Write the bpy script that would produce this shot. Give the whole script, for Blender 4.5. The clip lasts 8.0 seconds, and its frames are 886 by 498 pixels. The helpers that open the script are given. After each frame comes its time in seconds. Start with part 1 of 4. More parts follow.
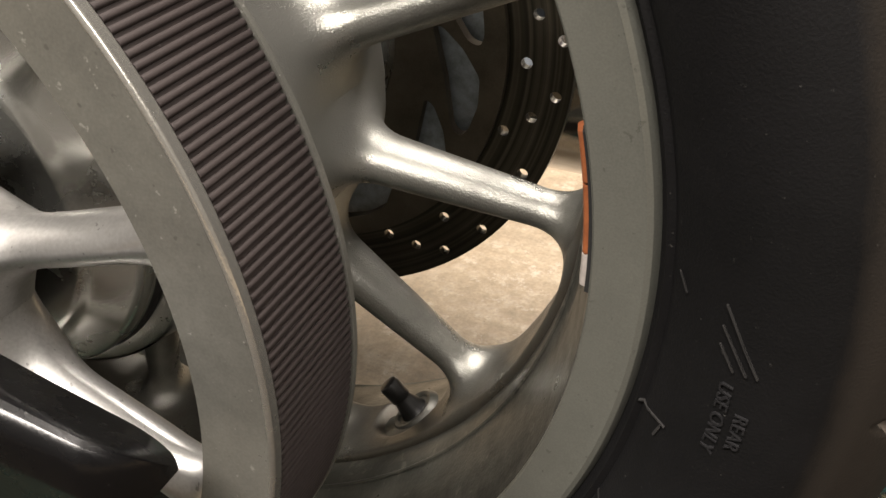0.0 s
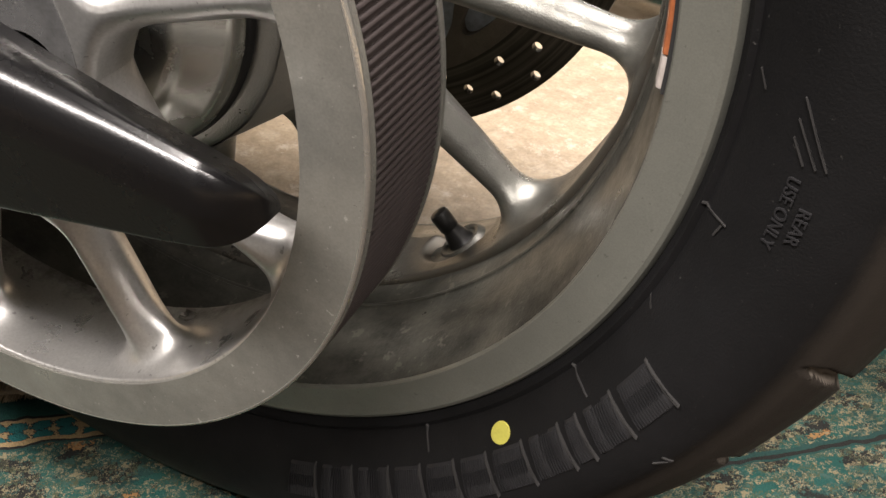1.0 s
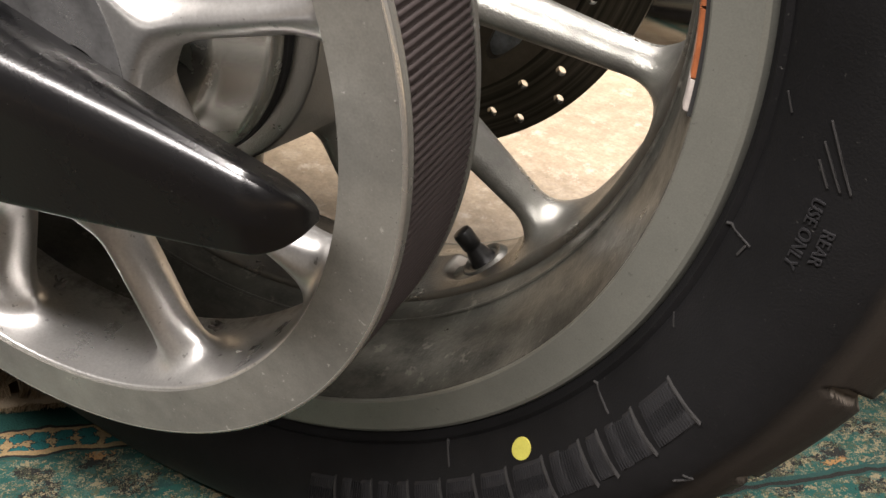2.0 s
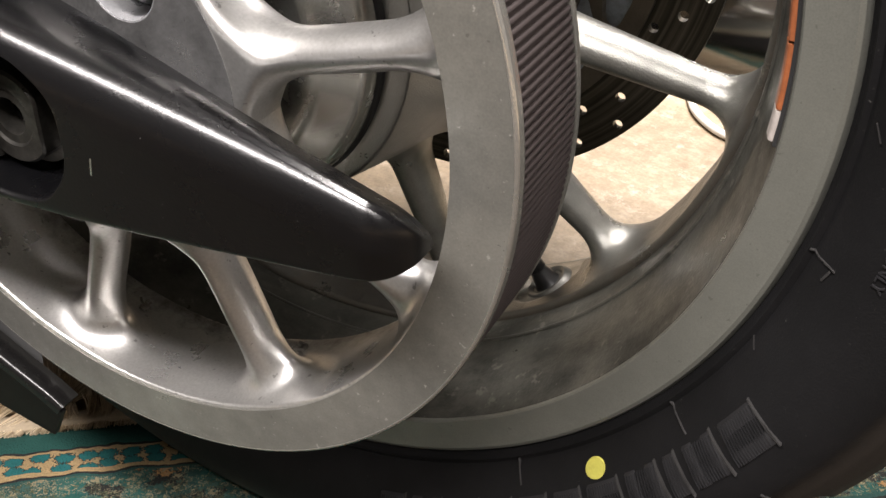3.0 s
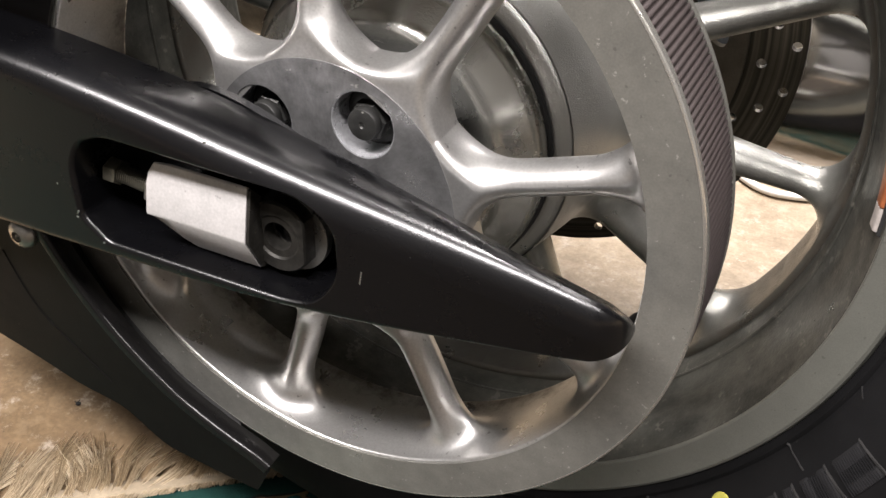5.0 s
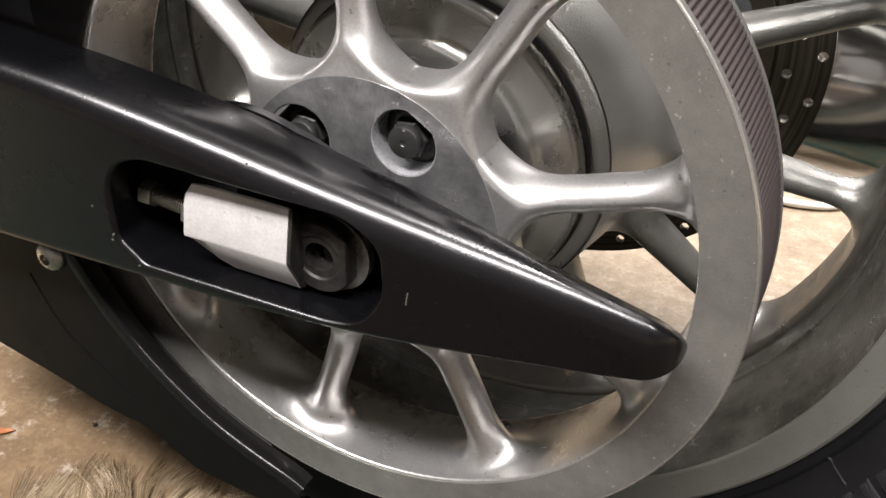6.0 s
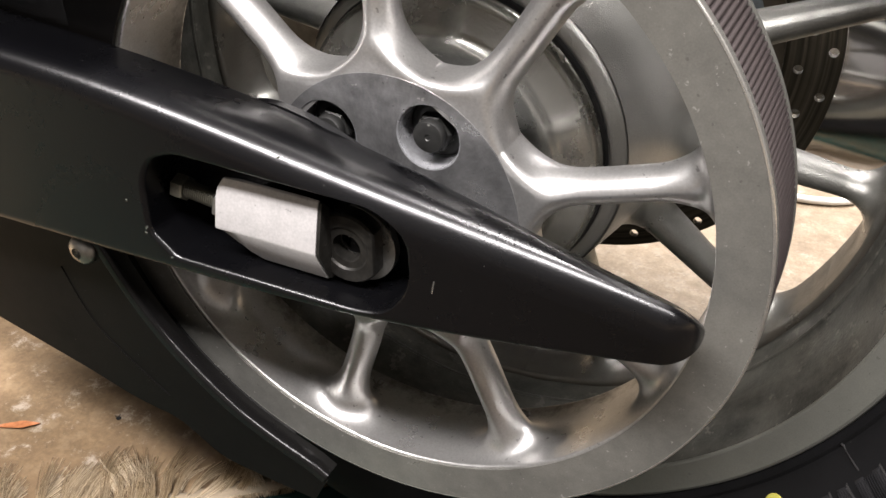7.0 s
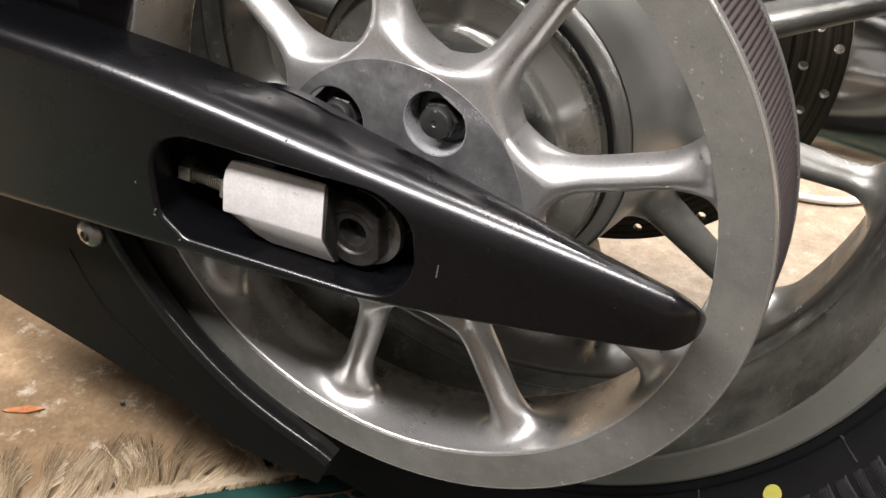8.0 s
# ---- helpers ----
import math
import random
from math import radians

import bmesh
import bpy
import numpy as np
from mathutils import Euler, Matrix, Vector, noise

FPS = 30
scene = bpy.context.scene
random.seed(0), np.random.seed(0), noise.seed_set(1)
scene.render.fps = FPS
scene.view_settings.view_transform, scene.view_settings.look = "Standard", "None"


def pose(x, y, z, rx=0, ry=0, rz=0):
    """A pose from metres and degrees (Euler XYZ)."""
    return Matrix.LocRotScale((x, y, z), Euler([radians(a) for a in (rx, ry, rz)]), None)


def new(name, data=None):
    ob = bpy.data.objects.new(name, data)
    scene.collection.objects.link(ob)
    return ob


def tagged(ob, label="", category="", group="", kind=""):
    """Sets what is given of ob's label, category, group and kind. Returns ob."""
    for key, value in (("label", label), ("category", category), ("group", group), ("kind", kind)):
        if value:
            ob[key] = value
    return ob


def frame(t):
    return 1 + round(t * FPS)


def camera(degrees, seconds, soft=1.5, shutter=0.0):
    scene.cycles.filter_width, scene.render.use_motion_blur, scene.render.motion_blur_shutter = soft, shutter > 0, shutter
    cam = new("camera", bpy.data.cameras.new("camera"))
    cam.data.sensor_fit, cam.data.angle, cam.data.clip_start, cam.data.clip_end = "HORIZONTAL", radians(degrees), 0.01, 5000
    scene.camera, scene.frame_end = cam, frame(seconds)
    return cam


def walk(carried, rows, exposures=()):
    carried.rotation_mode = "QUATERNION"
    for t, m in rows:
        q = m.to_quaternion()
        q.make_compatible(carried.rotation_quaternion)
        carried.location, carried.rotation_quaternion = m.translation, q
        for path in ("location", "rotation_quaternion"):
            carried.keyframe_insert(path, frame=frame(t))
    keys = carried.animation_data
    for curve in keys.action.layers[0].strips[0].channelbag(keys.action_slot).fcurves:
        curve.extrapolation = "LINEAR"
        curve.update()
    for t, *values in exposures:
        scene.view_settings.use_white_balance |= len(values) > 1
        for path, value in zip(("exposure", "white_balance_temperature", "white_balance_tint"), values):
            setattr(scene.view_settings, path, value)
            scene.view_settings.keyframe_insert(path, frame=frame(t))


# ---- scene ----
cam = camera(49.85, 8.0)
ROWS = [
    (0, 0.2594, -0.1390, 0.4715, 57.13, -0.64, 22.39),
    (0.5, 0.2587, -0.1640, 0.4540, 55.29, -3.40, 23.91),
    (1, 0.2541, -0.1754, 0.4496, 51.32, -3.43, 25.23),
    (1.2, 0.2531, -0.1776, 0.4526, 51.63, -3.16, 25.11),
    (2.3, 0.2508, -0.1884, 0.4505, 53, -4.12, 26.72),
    (2.5, 0.2455, -0.1915, 0.4537, 53.19, -3.89, 26.26),
    (3, 0.2334, -0.2031, 0.4584, 53.74, -3.3, 27.42),
    (3.5, 0.2234, -0.2159, 0.4668, 54.55, -2.76, 28.37),
    (4, 0.219, -0.2499, 0.4913, 54.94, -0.02, 29.43),
    (4.5, 0.2171, -0.2671, 0.4962, 56.06, -2.59, 29.93),
    (5, 0.1908, -0.2828, 0.5146, 56.19, -1.73, 26.11),
    (5.2, 0.1762, -0.2783, 0.5138, 56.8, -1.78, 25.76),
    (6.5, 0.171, -0.2938, 0.5148, 56.87, -0.87, 25.28),
    (7, 0.1705, -0.2995, 0.5175, 56.83, -0.83, 25.64),
    (7.5, 0.1647, -0.3022, 0.5142, 56.78, -0.95, 26.08),
    (8, 0.1731, -0.3053, 0.5149, 56.78, -1.37, 26.29),
]
walk(cam, [(t, pose(x, y, z, rx, ry, rz)) for t, x, y, z, rx, ry, rz in ROWS],
     exposures=[(0, -0.36, 7100, 13), (0.5, -0.20, 7000, 14), (1, -0.04, 6900, 15), (3, 0.0, 6700, 15), (6.5, -0.04, 6500, 15), (8, -0.05, 6500, 15)])

# ---------------------------------------------------------------- world and light
world = bpy.data.worlds.new("room_air")
scene.world = world
world.use_nodes = True
world.node_tree.nodes["Background"].inputs["Color"].default_value = (0.9, 0.95, 1.0, 1)
world.node_tree.nodes["Background"].inputs["Strength"].default_value = 0.02
scene.view_settings.exposure = 0.0

LAMPS = [  # middle of each ceiling lamp, its size along x and y, watts
    (-0.20, -1.14, 2.40, 1.9, 0.28, 235.0),
    (1.92, -0.80, 2.40, 1.9, 0.13, 84.0),
    (0.15, 0.90, 2.40, 0.30, 1.4, 215.0),
    (0.00, 2.70, 2.40, 1.6, 0.20, 80.0),
]
for lx, ly, lz, ll, lb, lw in LAMPS:
    ld = bpy.data.lights.new("tube_light", "AREA")
    ld.shape, ld.size, ld.size_y, ld.energy, ld.color = "RECTANGLE", ll, lb, lw, (1.0, 0.98, 0.955)
    lo = new("tube_light", ld)
    lo.matrix_world = pose(lx, ly, lz - 0.03)

AXLE_Z = 0.312


# ---------------------------------------------------------------- node helpers
def material(name, rough=0.5, metal=0.0, colour=(0.5, 0.5, 0.5), spec=0.5, coat=0.0, coat_rough=0.1):
    m = bpy.data.materials.new(name)
    m.use_nodes = True
    b = m.node_tree.nodes["Principled BSDF"]
    b.inputs["Base Color"].default_value = (*colour, 1)
    b.inputs["Roughness"].default_value = rough
    b.inputs["Metallic"].default_value = metal
    b.inputs["Specular IOR Level"].default_value = spec
    b.inputs["Coat Weight"].default_value = coat
    b.inputs["Coat Roughness"].default_value = coat_rough
    return m


def node(m, kind, **values):
    n = m.node_tree.nodes.new(kind)
    for k, v in values.items():
        n.inputs[k.replace("_", " ")].default_value = v
    return n


def join_nodes(m, a, aout, b, bin_):
    m.node_tree.links.new(a.outputs[aout], b.inputs[bin_])


def coords(m, scale=(1, 1, 1), turn=(0, 0, 0), shift=(0, 0, 0)):
    tc = m.node_tree.nodes.new("ShaderNodeTexCoord")
    mp = m.node_tree.nodes.new("ShaderNodeMapping")
    mp.inputs["Scale"].default_value = scale
    mp.inputs["Rotation"].default_value = turn
    mp.inputs["Location"].default_value = shift
    join_nodes(m, tc, "Object", mp, "Vector")
    return mp


def noise_of(m, vec, scale, detail=4.0, rough=0.6):
    n = node(m, "ShaderNodeTexNoise", Scale=scale, Detail=detail, Roughness=rough)
    join_nodes(m, vec, "Vector", n, "Vector")
    return n


def ramp(m, src, out, stops):
    r = m.node_tree.nodes.new("ShaderNodeValToRGB")
    e = r.color_ramp.elements
    while len(e) < len(stops):
        e.new(0.5)
    for k, (p, c) in enumerate(stops):
        e[k].position = p
        e[k].color = (*c, 1) if len(c) == 3 else c
    join_nodes(m, src, out, r, "Fac")
    return r


def mix(m, kind, fac, a, b):
    """Colour mix; each of fac, a, b is a number, a colour or a (node, output) pair."""
    n = m.node_tree.nodes.new("ShaderNodeMix")
    n.data_type, n.blend_type = "RGBA", kind
    for key, v in (("Factor_Float", fac), ("A_Color", a), ("B_Color", b)):
        sock = next(s for s in n.inputs if s.identifier == key)
        if isinstance(v, tuple) and hasattr(v[0], "outputs"):
            m.node_tree.links.new(v[0].outputs[v[1]], sock)
        elif isinstance(v, (int, float)):
            sock.default_value = v
        else:
            sock.default_value = (*v, 1)
    return n, next(k for k, s in enumerate(n.outputs) if s.identifier == "Result_Color")


def bsdf(m):
    return m.node_tree.nodes["Principled BSDF"]


def plug(m, pair, socket):
    m.node_tree.links.new(pair[0].outputs[pair[1]], bsdf(m).inputs[socket])


def bump(m, src, out, strength, dist):
    b = node(m, "ShaderNodeBump", Strength=strength, Distance=dist)
    join_nodes(m, src, out, b, "Height")
    join_nodes(m, b, "Normal", bsdf(m), "Normal")
    return b


def grey(v):
    return (v, v, v)


# ---------------------------------------------------------------- materials
def worn(name, colour, rough, metal, dark=0.6, grain=900.0, bump_h=0.0002, coat=0.0, patch=14.0, spread=0.12, spots=(0.8, 0.78, 0.72), spot_amount=0.0, spec=0.5, grit=0.0, spot_at=0.70, spot_scale=160.0):
    """Paint or metal with cloudy wear, fine grain and a few light specks."""
    m = material(name, rough, metal, colour, spec=spec, coat=coat)
    v = coords(m)
    big = noise_of(m, v, patch, 6.0, 0.65)
    fine = noise_of(m, v, grain, 2.0, 0.5)
    r1 = ramp(m, big, "Fac", [(0.3, tuple(c * dark for c in colour)), (0.62, colour)])
    c = mix(m, "OVERLAY", 0.18, (r1, "Color"), (fine, "Fac"))
    if spot_amount:
        sp = noise_of(m, v, spot_scale, 3.0, 0.7)
        sr = ramp(m, sp, "Fac", [(spot_at, grey(0)), (spot_at + 0.05, grey(1))])
        sm = mix(m, "MULTIPLY", 1.0, (sr, "Color"), grey(spot_amount))
        c = mix(m, "MIX", sm, c, spots)
    if grit:
        gn = noise_of(m, v, 330.0, 2.0, 0.5)
        gr = ramp(m, gn, "Fac", [(0.70, grey(0)), (0.73, grey(grit))])
        c = mix(m, "MIX", (gr, "Color"), c, (0.03, 0.026, 0.022))
    plug(m, c, "Base Color")
    rr = ramp(m, big, "Fac", [(0.3, grey(min(1, rough + spread))), (0.7, grey(max(0.05, rough - spread)))])
    plug(m, (rr, "Color"), "Roughness")
    bump(m, fine, "Fac", 0.25, bump_h)
    return m


PULLEY = worn("satin_silver_casting", (0.55, 0.543, 0.527), 0.37, 0.88, dark=0.75, spot_amount=0.35, spot_scale=330.0, grit=0.45)
# oily dirt caked towards the back of the pulley's rim
pv = coords(PULLEY)
ps = PULLEY.node_tree.nodes.new("ShaderNodeSeparateXYZ")
join_nodes(PULLEY, pv, "Vector", ps, "Vector")
pn = noise_of(PULLEY, pv, 90.0, 6.0, 0.7)
pm = node(PULLEY, "ShaderNodeMath")
pm.operation = "MULTIPLY_ADD"
pm.inputs[1].default_value = 0.035
join_nodes(PULLEY, pn, "Fac", pm, 0)
join_nodes(PULLEY, ps, "Y", pm, 2)
pc = node(PULLEY, "ShaderNodeMath")
pc.operation = "MULTIPLY"
pc.inputs[1].default_value = 14.0
join_nodes(PULLEY, pm, "Value", pc, 0)
pd = ramp(PULLEY, pc, "Value", [(0.76, grey(0)), (0.94, grey(0.85))])
plug(PULLEY, mix(PULLEY, "MIX", (pd, "Color"), (bsdf(PULLEY).inputs["Base Color"].links[0].from_node, 2), (0.07, 0.058, 0.047)), "Base Color")
FLANGE = worn("dull_grey_flange", (0.262, 0.258, 0.232), 0.38, 0.65, dark=0.62, spot_amount=0.36, spot_at=0.640, spot_scale=240.0, patch=34.0, grain=1200.0, bump_h=0.0001, grit=0.3)
BRIGHT = worn("polished_edge", (0.58, 0.565, 0.52), 0.24, 0.85, dark=0.7)
WHEEL = worn("grey_wheel_enamel", (0.212, 0.211, 0.192), 0.36, 0.75, dark=0.55, grain=1500.0, bump_h=0.0013, patch=30.0)
rv = coords(WHEEL, scale=(1, 0, 1))
rl = WHEEL.node_tree.nodes.new("ShaderNodeVectorMath")
rl.operation = "LENGTH"
join_nodes(WHEEL, rv, "Vector", rl, 0)
streak = noise_of(WHEEL, coords(WHEEL, scale=(1, 0.35, 1)), 70.0, 6.0, 0.7)
rsum = node(WHEEL, "ShaderNodeMath")
rsum.operation = "MULTIPLY_ADD"
rsum.inputs[1].default_value = 0.012
join_nodes(WHEEL, streak, "Fac", rsum, 0)
join_nodes(WHEEL, rl, "Value", rsum, 2)
rsc = node(WHEEL, "ShaderNodeMath")
rsc.operation = "MULTIPLY_ADD"
rsc.inputs[1].default_value, rsc.inputs[2].default_value = 50.0, -9.85
join_nodes(WHEEL, rsum, "Value", rsc, 0)
dust = ramp(WHEEL, rsc, "Value", [(0.0, grey(0)), (0.4, grey(0.9))])
caked = ramp(WHEEL, streak, "Fac", [(0.3, (0.05, 0.042, 0.033)), (0.7, (0.13, 0.115, 0.094))])
plug(WHEEL, mix(WHEEL, "MIX", (dust, "Color"), (bsdf(WHEEL).inputs["Base Color"].links[0].from_node, 2), (caked, "Color")), "Base Color")
bare = ramp(WHEEL, rl, "Value", [(0.096, grey(1)), (0.112, grey(0))])
plug(WHEEL, mix(WHEEL, "MIX", (bare, "Color"), (bsdf(WHEEL).inputs["Base Color"].links[0].from_node, 2), (0.32, 0.318, 0.295)), "Base Color")
LIPPAINT = worn("grey_lip_enamel", (0.198, 0.202, 0.178), 0.38, 0.55, dark=0.75, grain=1500.0, bump_h=0.00012, spot_amount=0.12, spot_scale=330.0, grit=0.3)
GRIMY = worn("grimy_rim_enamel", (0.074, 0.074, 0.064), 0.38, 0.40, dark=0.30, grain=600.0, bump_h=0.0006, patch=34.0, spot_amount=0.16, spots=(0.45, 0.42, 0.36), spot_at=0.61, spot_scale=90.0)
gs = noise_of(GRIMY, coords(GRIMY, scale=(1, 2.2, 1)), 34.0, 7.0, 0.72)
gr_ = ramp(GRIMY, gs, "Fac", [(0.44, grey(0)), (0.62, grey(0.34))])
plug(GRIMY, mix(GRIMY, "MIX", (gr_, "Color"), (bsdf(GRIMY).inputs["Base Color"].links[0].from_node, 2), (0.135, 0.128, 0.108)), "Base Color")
HUBMETAL = worn("machined_hub", (0.58, 0.58, 0.54), 0.26, 0.90, dark=0.85, spread=0.05, patch=40.0)
HUBFACE = worn("dark_machined_face", (0.27, 0.27, 0.27), 0.34, 0.75, dark=0.4, spot_amount=0.35, grit=0.4, patch=55.0)
DARKMETAL = worn("dirty_steel", (0.06, 0.058, 0.05), 0.45, 0.7, dark=0.5, patch=60.0)
NUTMETAL = worn("blackened_worn_steel", (0.036, 0.034, 0.030), 0.36, 0.5, dark=0.25, patch=210.0, spots=(0.5, 0.49, 0.45), spot_amount=0.8)
POCKET = worn("bored_aluminium", (0.48, 0.485, 0.50), 0.30, 0.6, dark=0.55, patch=120.0)
BOLTMETAL = worn("dark_zinc_bolt", (0.040, 0.040, 0.038), 0.42, 0.55, dark=0.45, patch=150.0, spots=(0.5, 0.49, 0.45), spot_amount=0.5)
STEEL = worn("scuffed_steel", (0.42, 0.41, 0.38), 0.32, 0.9, dark=0.55, patch=60.0)
BLOCK = worn("brushed_aluminium", (0.49, 0.475, 0.465), 0.42, 0.25, dark=0.76, patch=50.0, grit=0.35)
ARMPAINT = worn("black_gloss_paint", (0.0014, 0.0014, 0.0018), 0.27, 0.0, dark=0.8, spot_amount=0.22, spot_at=0.73, spot_scale=620.0, spread=0.04, spec=0.52)
GUARDPAINT = worn("black_satin_plastic", (0.0032, 0.0028, 0.0026), 0.42, 0.0, dark=0.8, spot_amount=0.18, spot_at=0.72, spot_scale=560.0, spec=0.12)
LIPBLACK = worn("black_lip_plastic", (0.0045, 0.0043, 0.0043), 0.24, 0.0, dark=0.8, spot_amount=0.18, spot_at=0.72, spot_scale=560.0, spec=0.30)


def disc_material():
    """Steel with worn rings round the axle."""
    m = material("brake_disc_steel", 0.4, 0.85, (0.17, 0.155, 0.125))
    v = coords(m, scale=(1, 0, 1))
    ln = m.node_tree.nodes.new("ShaderNodeVectorMath")
    ln.operation = "LENGTH"
    join_nodes(m, v, "Vector", ln, 0)
    n1 = m.node_tree.nodes.new("ShaderNodeTexNoise")
    n1.noise_dimensions = "1D"
    n1.inputs["Scale"].default_value, n1.inputs["Detail"].default_value, n1.inputs["Roughness"].default_value = 260.0, 3.0, 0.6
    join_nodes(m, ln, "Value", n1, "W")
    big = noise_of(m, coords(m), 26.0, 5.0, 0.65)
    c1 = ramp(m, n1, "Fac", [(0.3, (0.07, 0.064, 0.05)), (0.5, (0.125, 0.112, 0.088)), (0.7, (0.21, 0.188, 0.15))])
    c = mix(m, "MULTIPLY", 0.6, (c1, "Color"), (big, "Fac"))
    plug(m, c, "Base Color")
    rr = ramp(m, n1, "Fac", [(0.3, grey(0.5)), (0.7, grey(0.32))])
    plug(m, (rr, "Color"), "Roughness")
    bump(m, n1, "Fac", 0.3, 0.0005)
    return m


DISCMETAL = disc_material()
CARRIER = worn("bronze_grey_carrier", (0.15, 0.126, 0.096), 0.5, 0.45, dark=0.6, patch=40.0)
GALV = worn("galvanised_plate", (0.52, 0.60, 0.68), 0.5, 0.15, dark=0.5, patch=120.0)
CHROME = material("chrome", 0.13, 1.0, (0.56, 0.55, 0.54))
RUBBER = worn("tyre_rubber", (0.0078, 0.0077, 0.0082), 0.54, 0.0, dark=0.42, grain=1100.0, bump_h=0.0006, patch=17.0, spot_amount=0.05, spot_at=0.69, spot_scale=520.0, spec=0.17)
# dust rubbed into the tread shoulder
tv = coords(RUBBER, scale=(1, 0, 1))
tl = RUBBER.node_tree.nodes.new("ShaderNodeVectorMath")
tl.operation = "LENGTH"
join_nodes(RUBBER, tv, "Vector", tl, 0)
tn = noise_of(RUBBER, coords(RUBBER), 60.0, 5.0, 0.7)
tm = node(RUBBER, "ShaderNodeMath")
tm.operation = "MULTIPLY_ADD"
tm.inputs[1].default_value = 0.006
join_nodes(RUBBER, tn, "Fac", tm, 0)
join_nodes(RUBBER, tl, "Value", tm, 2)
td = ramp(RUBBER, tm, "Value", [(0.2865, grey(0)), (0.2900, grey(0.8))])
plug(RUBBER, mix(RUBBER, "MIX", (td, "Color"), (bsdf(RUBBER).inputs["Base Color"].links[0].from_node, 2), (0.022, 0.018, 0.0145)), "Base Color")
LETTER = worn("raised_rubber", (0.0150, 0.0148, 0.0158), 0.46, 0.0, dark=0.8, grain=1400.0, spec=0.25)
RIDGE = worn("scuffed_rubber_ridge", (0.022, 0.021, 0.0205), 0.6, 0.0, dark=0.7, grain=1400.0)
SIPE = worn("dusty_groove_rubber", (0.13, 0.11, 0.09), 0.8, 0.0, dark=0.7)
VALVE = worn("black_valve_rubber", (0.006, 0.006, 0.006), 0.30, 0.0, dark=0.8, spec=0.3)
BELT = worn("brown_belt_rubber", (0.037, 0.0290, 0.0278), 0.65, 0.0, dark=0.75, grain=1200.0, spot_amount=0.08, spec=0.25)
ORANGE = worn("copper_orange_weight", (0.36, 0.115, 0.045), 0.42, 0.2, dark=0.55, patch=120.0)
SILVERTAPE = worn("bare_weight", (0.62, 0.56, 0.52), 0.4, 0.4, dark=0.7, patch=120.0)
# black for foam and rubber; also painted as shade in socket and guard gap
FOAM_SHADE_BLACK = material("black_foam_and_shade", 0.8, 0.0, (0.01, 0.01, 0.01))
YELLOW = worn("yellow_sticker", (0.42, 0.39, 0.075), 0.55, 0.0, dark=0.85, patch=80.0)
SCREW = worn("stainless_screw", (0.55, 0.54, 0.51), 0.3, 0.95, dark=0.7, patch=80.0)
HOSE = worn("white_hose", (0.78, 0.76, 0.72), 0.45, 0.0, dark=0.9)
WALLPAINT = worn("wall_paint", (0.09, 0.087, 0.082), 0.8, 0.0, dark=0.9, patch=2.0)
CEILPAINT = worn("ceiling_paint", (0.24, 0.235, 0.225), 0.9, 0.0, dark=0.92, patch=2.0)
LEAF = worn("dry_orange_leaf", (0.36, 0.13, 0.045), 0.7, 0.0, dark=0.6, patch=150.0)
FRINGE = worn("cream_fringe", (0.62, 0.52, 0.37), 0.85, 0.0, dark=0.65, patch=45.0)
geo = FRINGE.node_tree.nodes.new("ShaderNodeNewGeometry")
strand = ramp(FRINGE, geo, "Random Per Island", [(0.0, (0.12, 0.08, 0.045)), (0.40, (0.40, 0.31, 0.20)), (1.0, (0.70, 0.59, 0.43))])
shade = mix(FRINGE, "MIX", 0.7, (bsdf(FRINGE).inputs["Base Color"].links[0].from_node, 2), (strand, "Color"))
plug(FRINGE, shade, "Base Color")
SELVAGE = worn("cream_selvage", (0.27, 0.215, 0.145), 0.9, 0.0, dark=0.65, grain=500.0, bump_h=0.0012, patch=60.0)


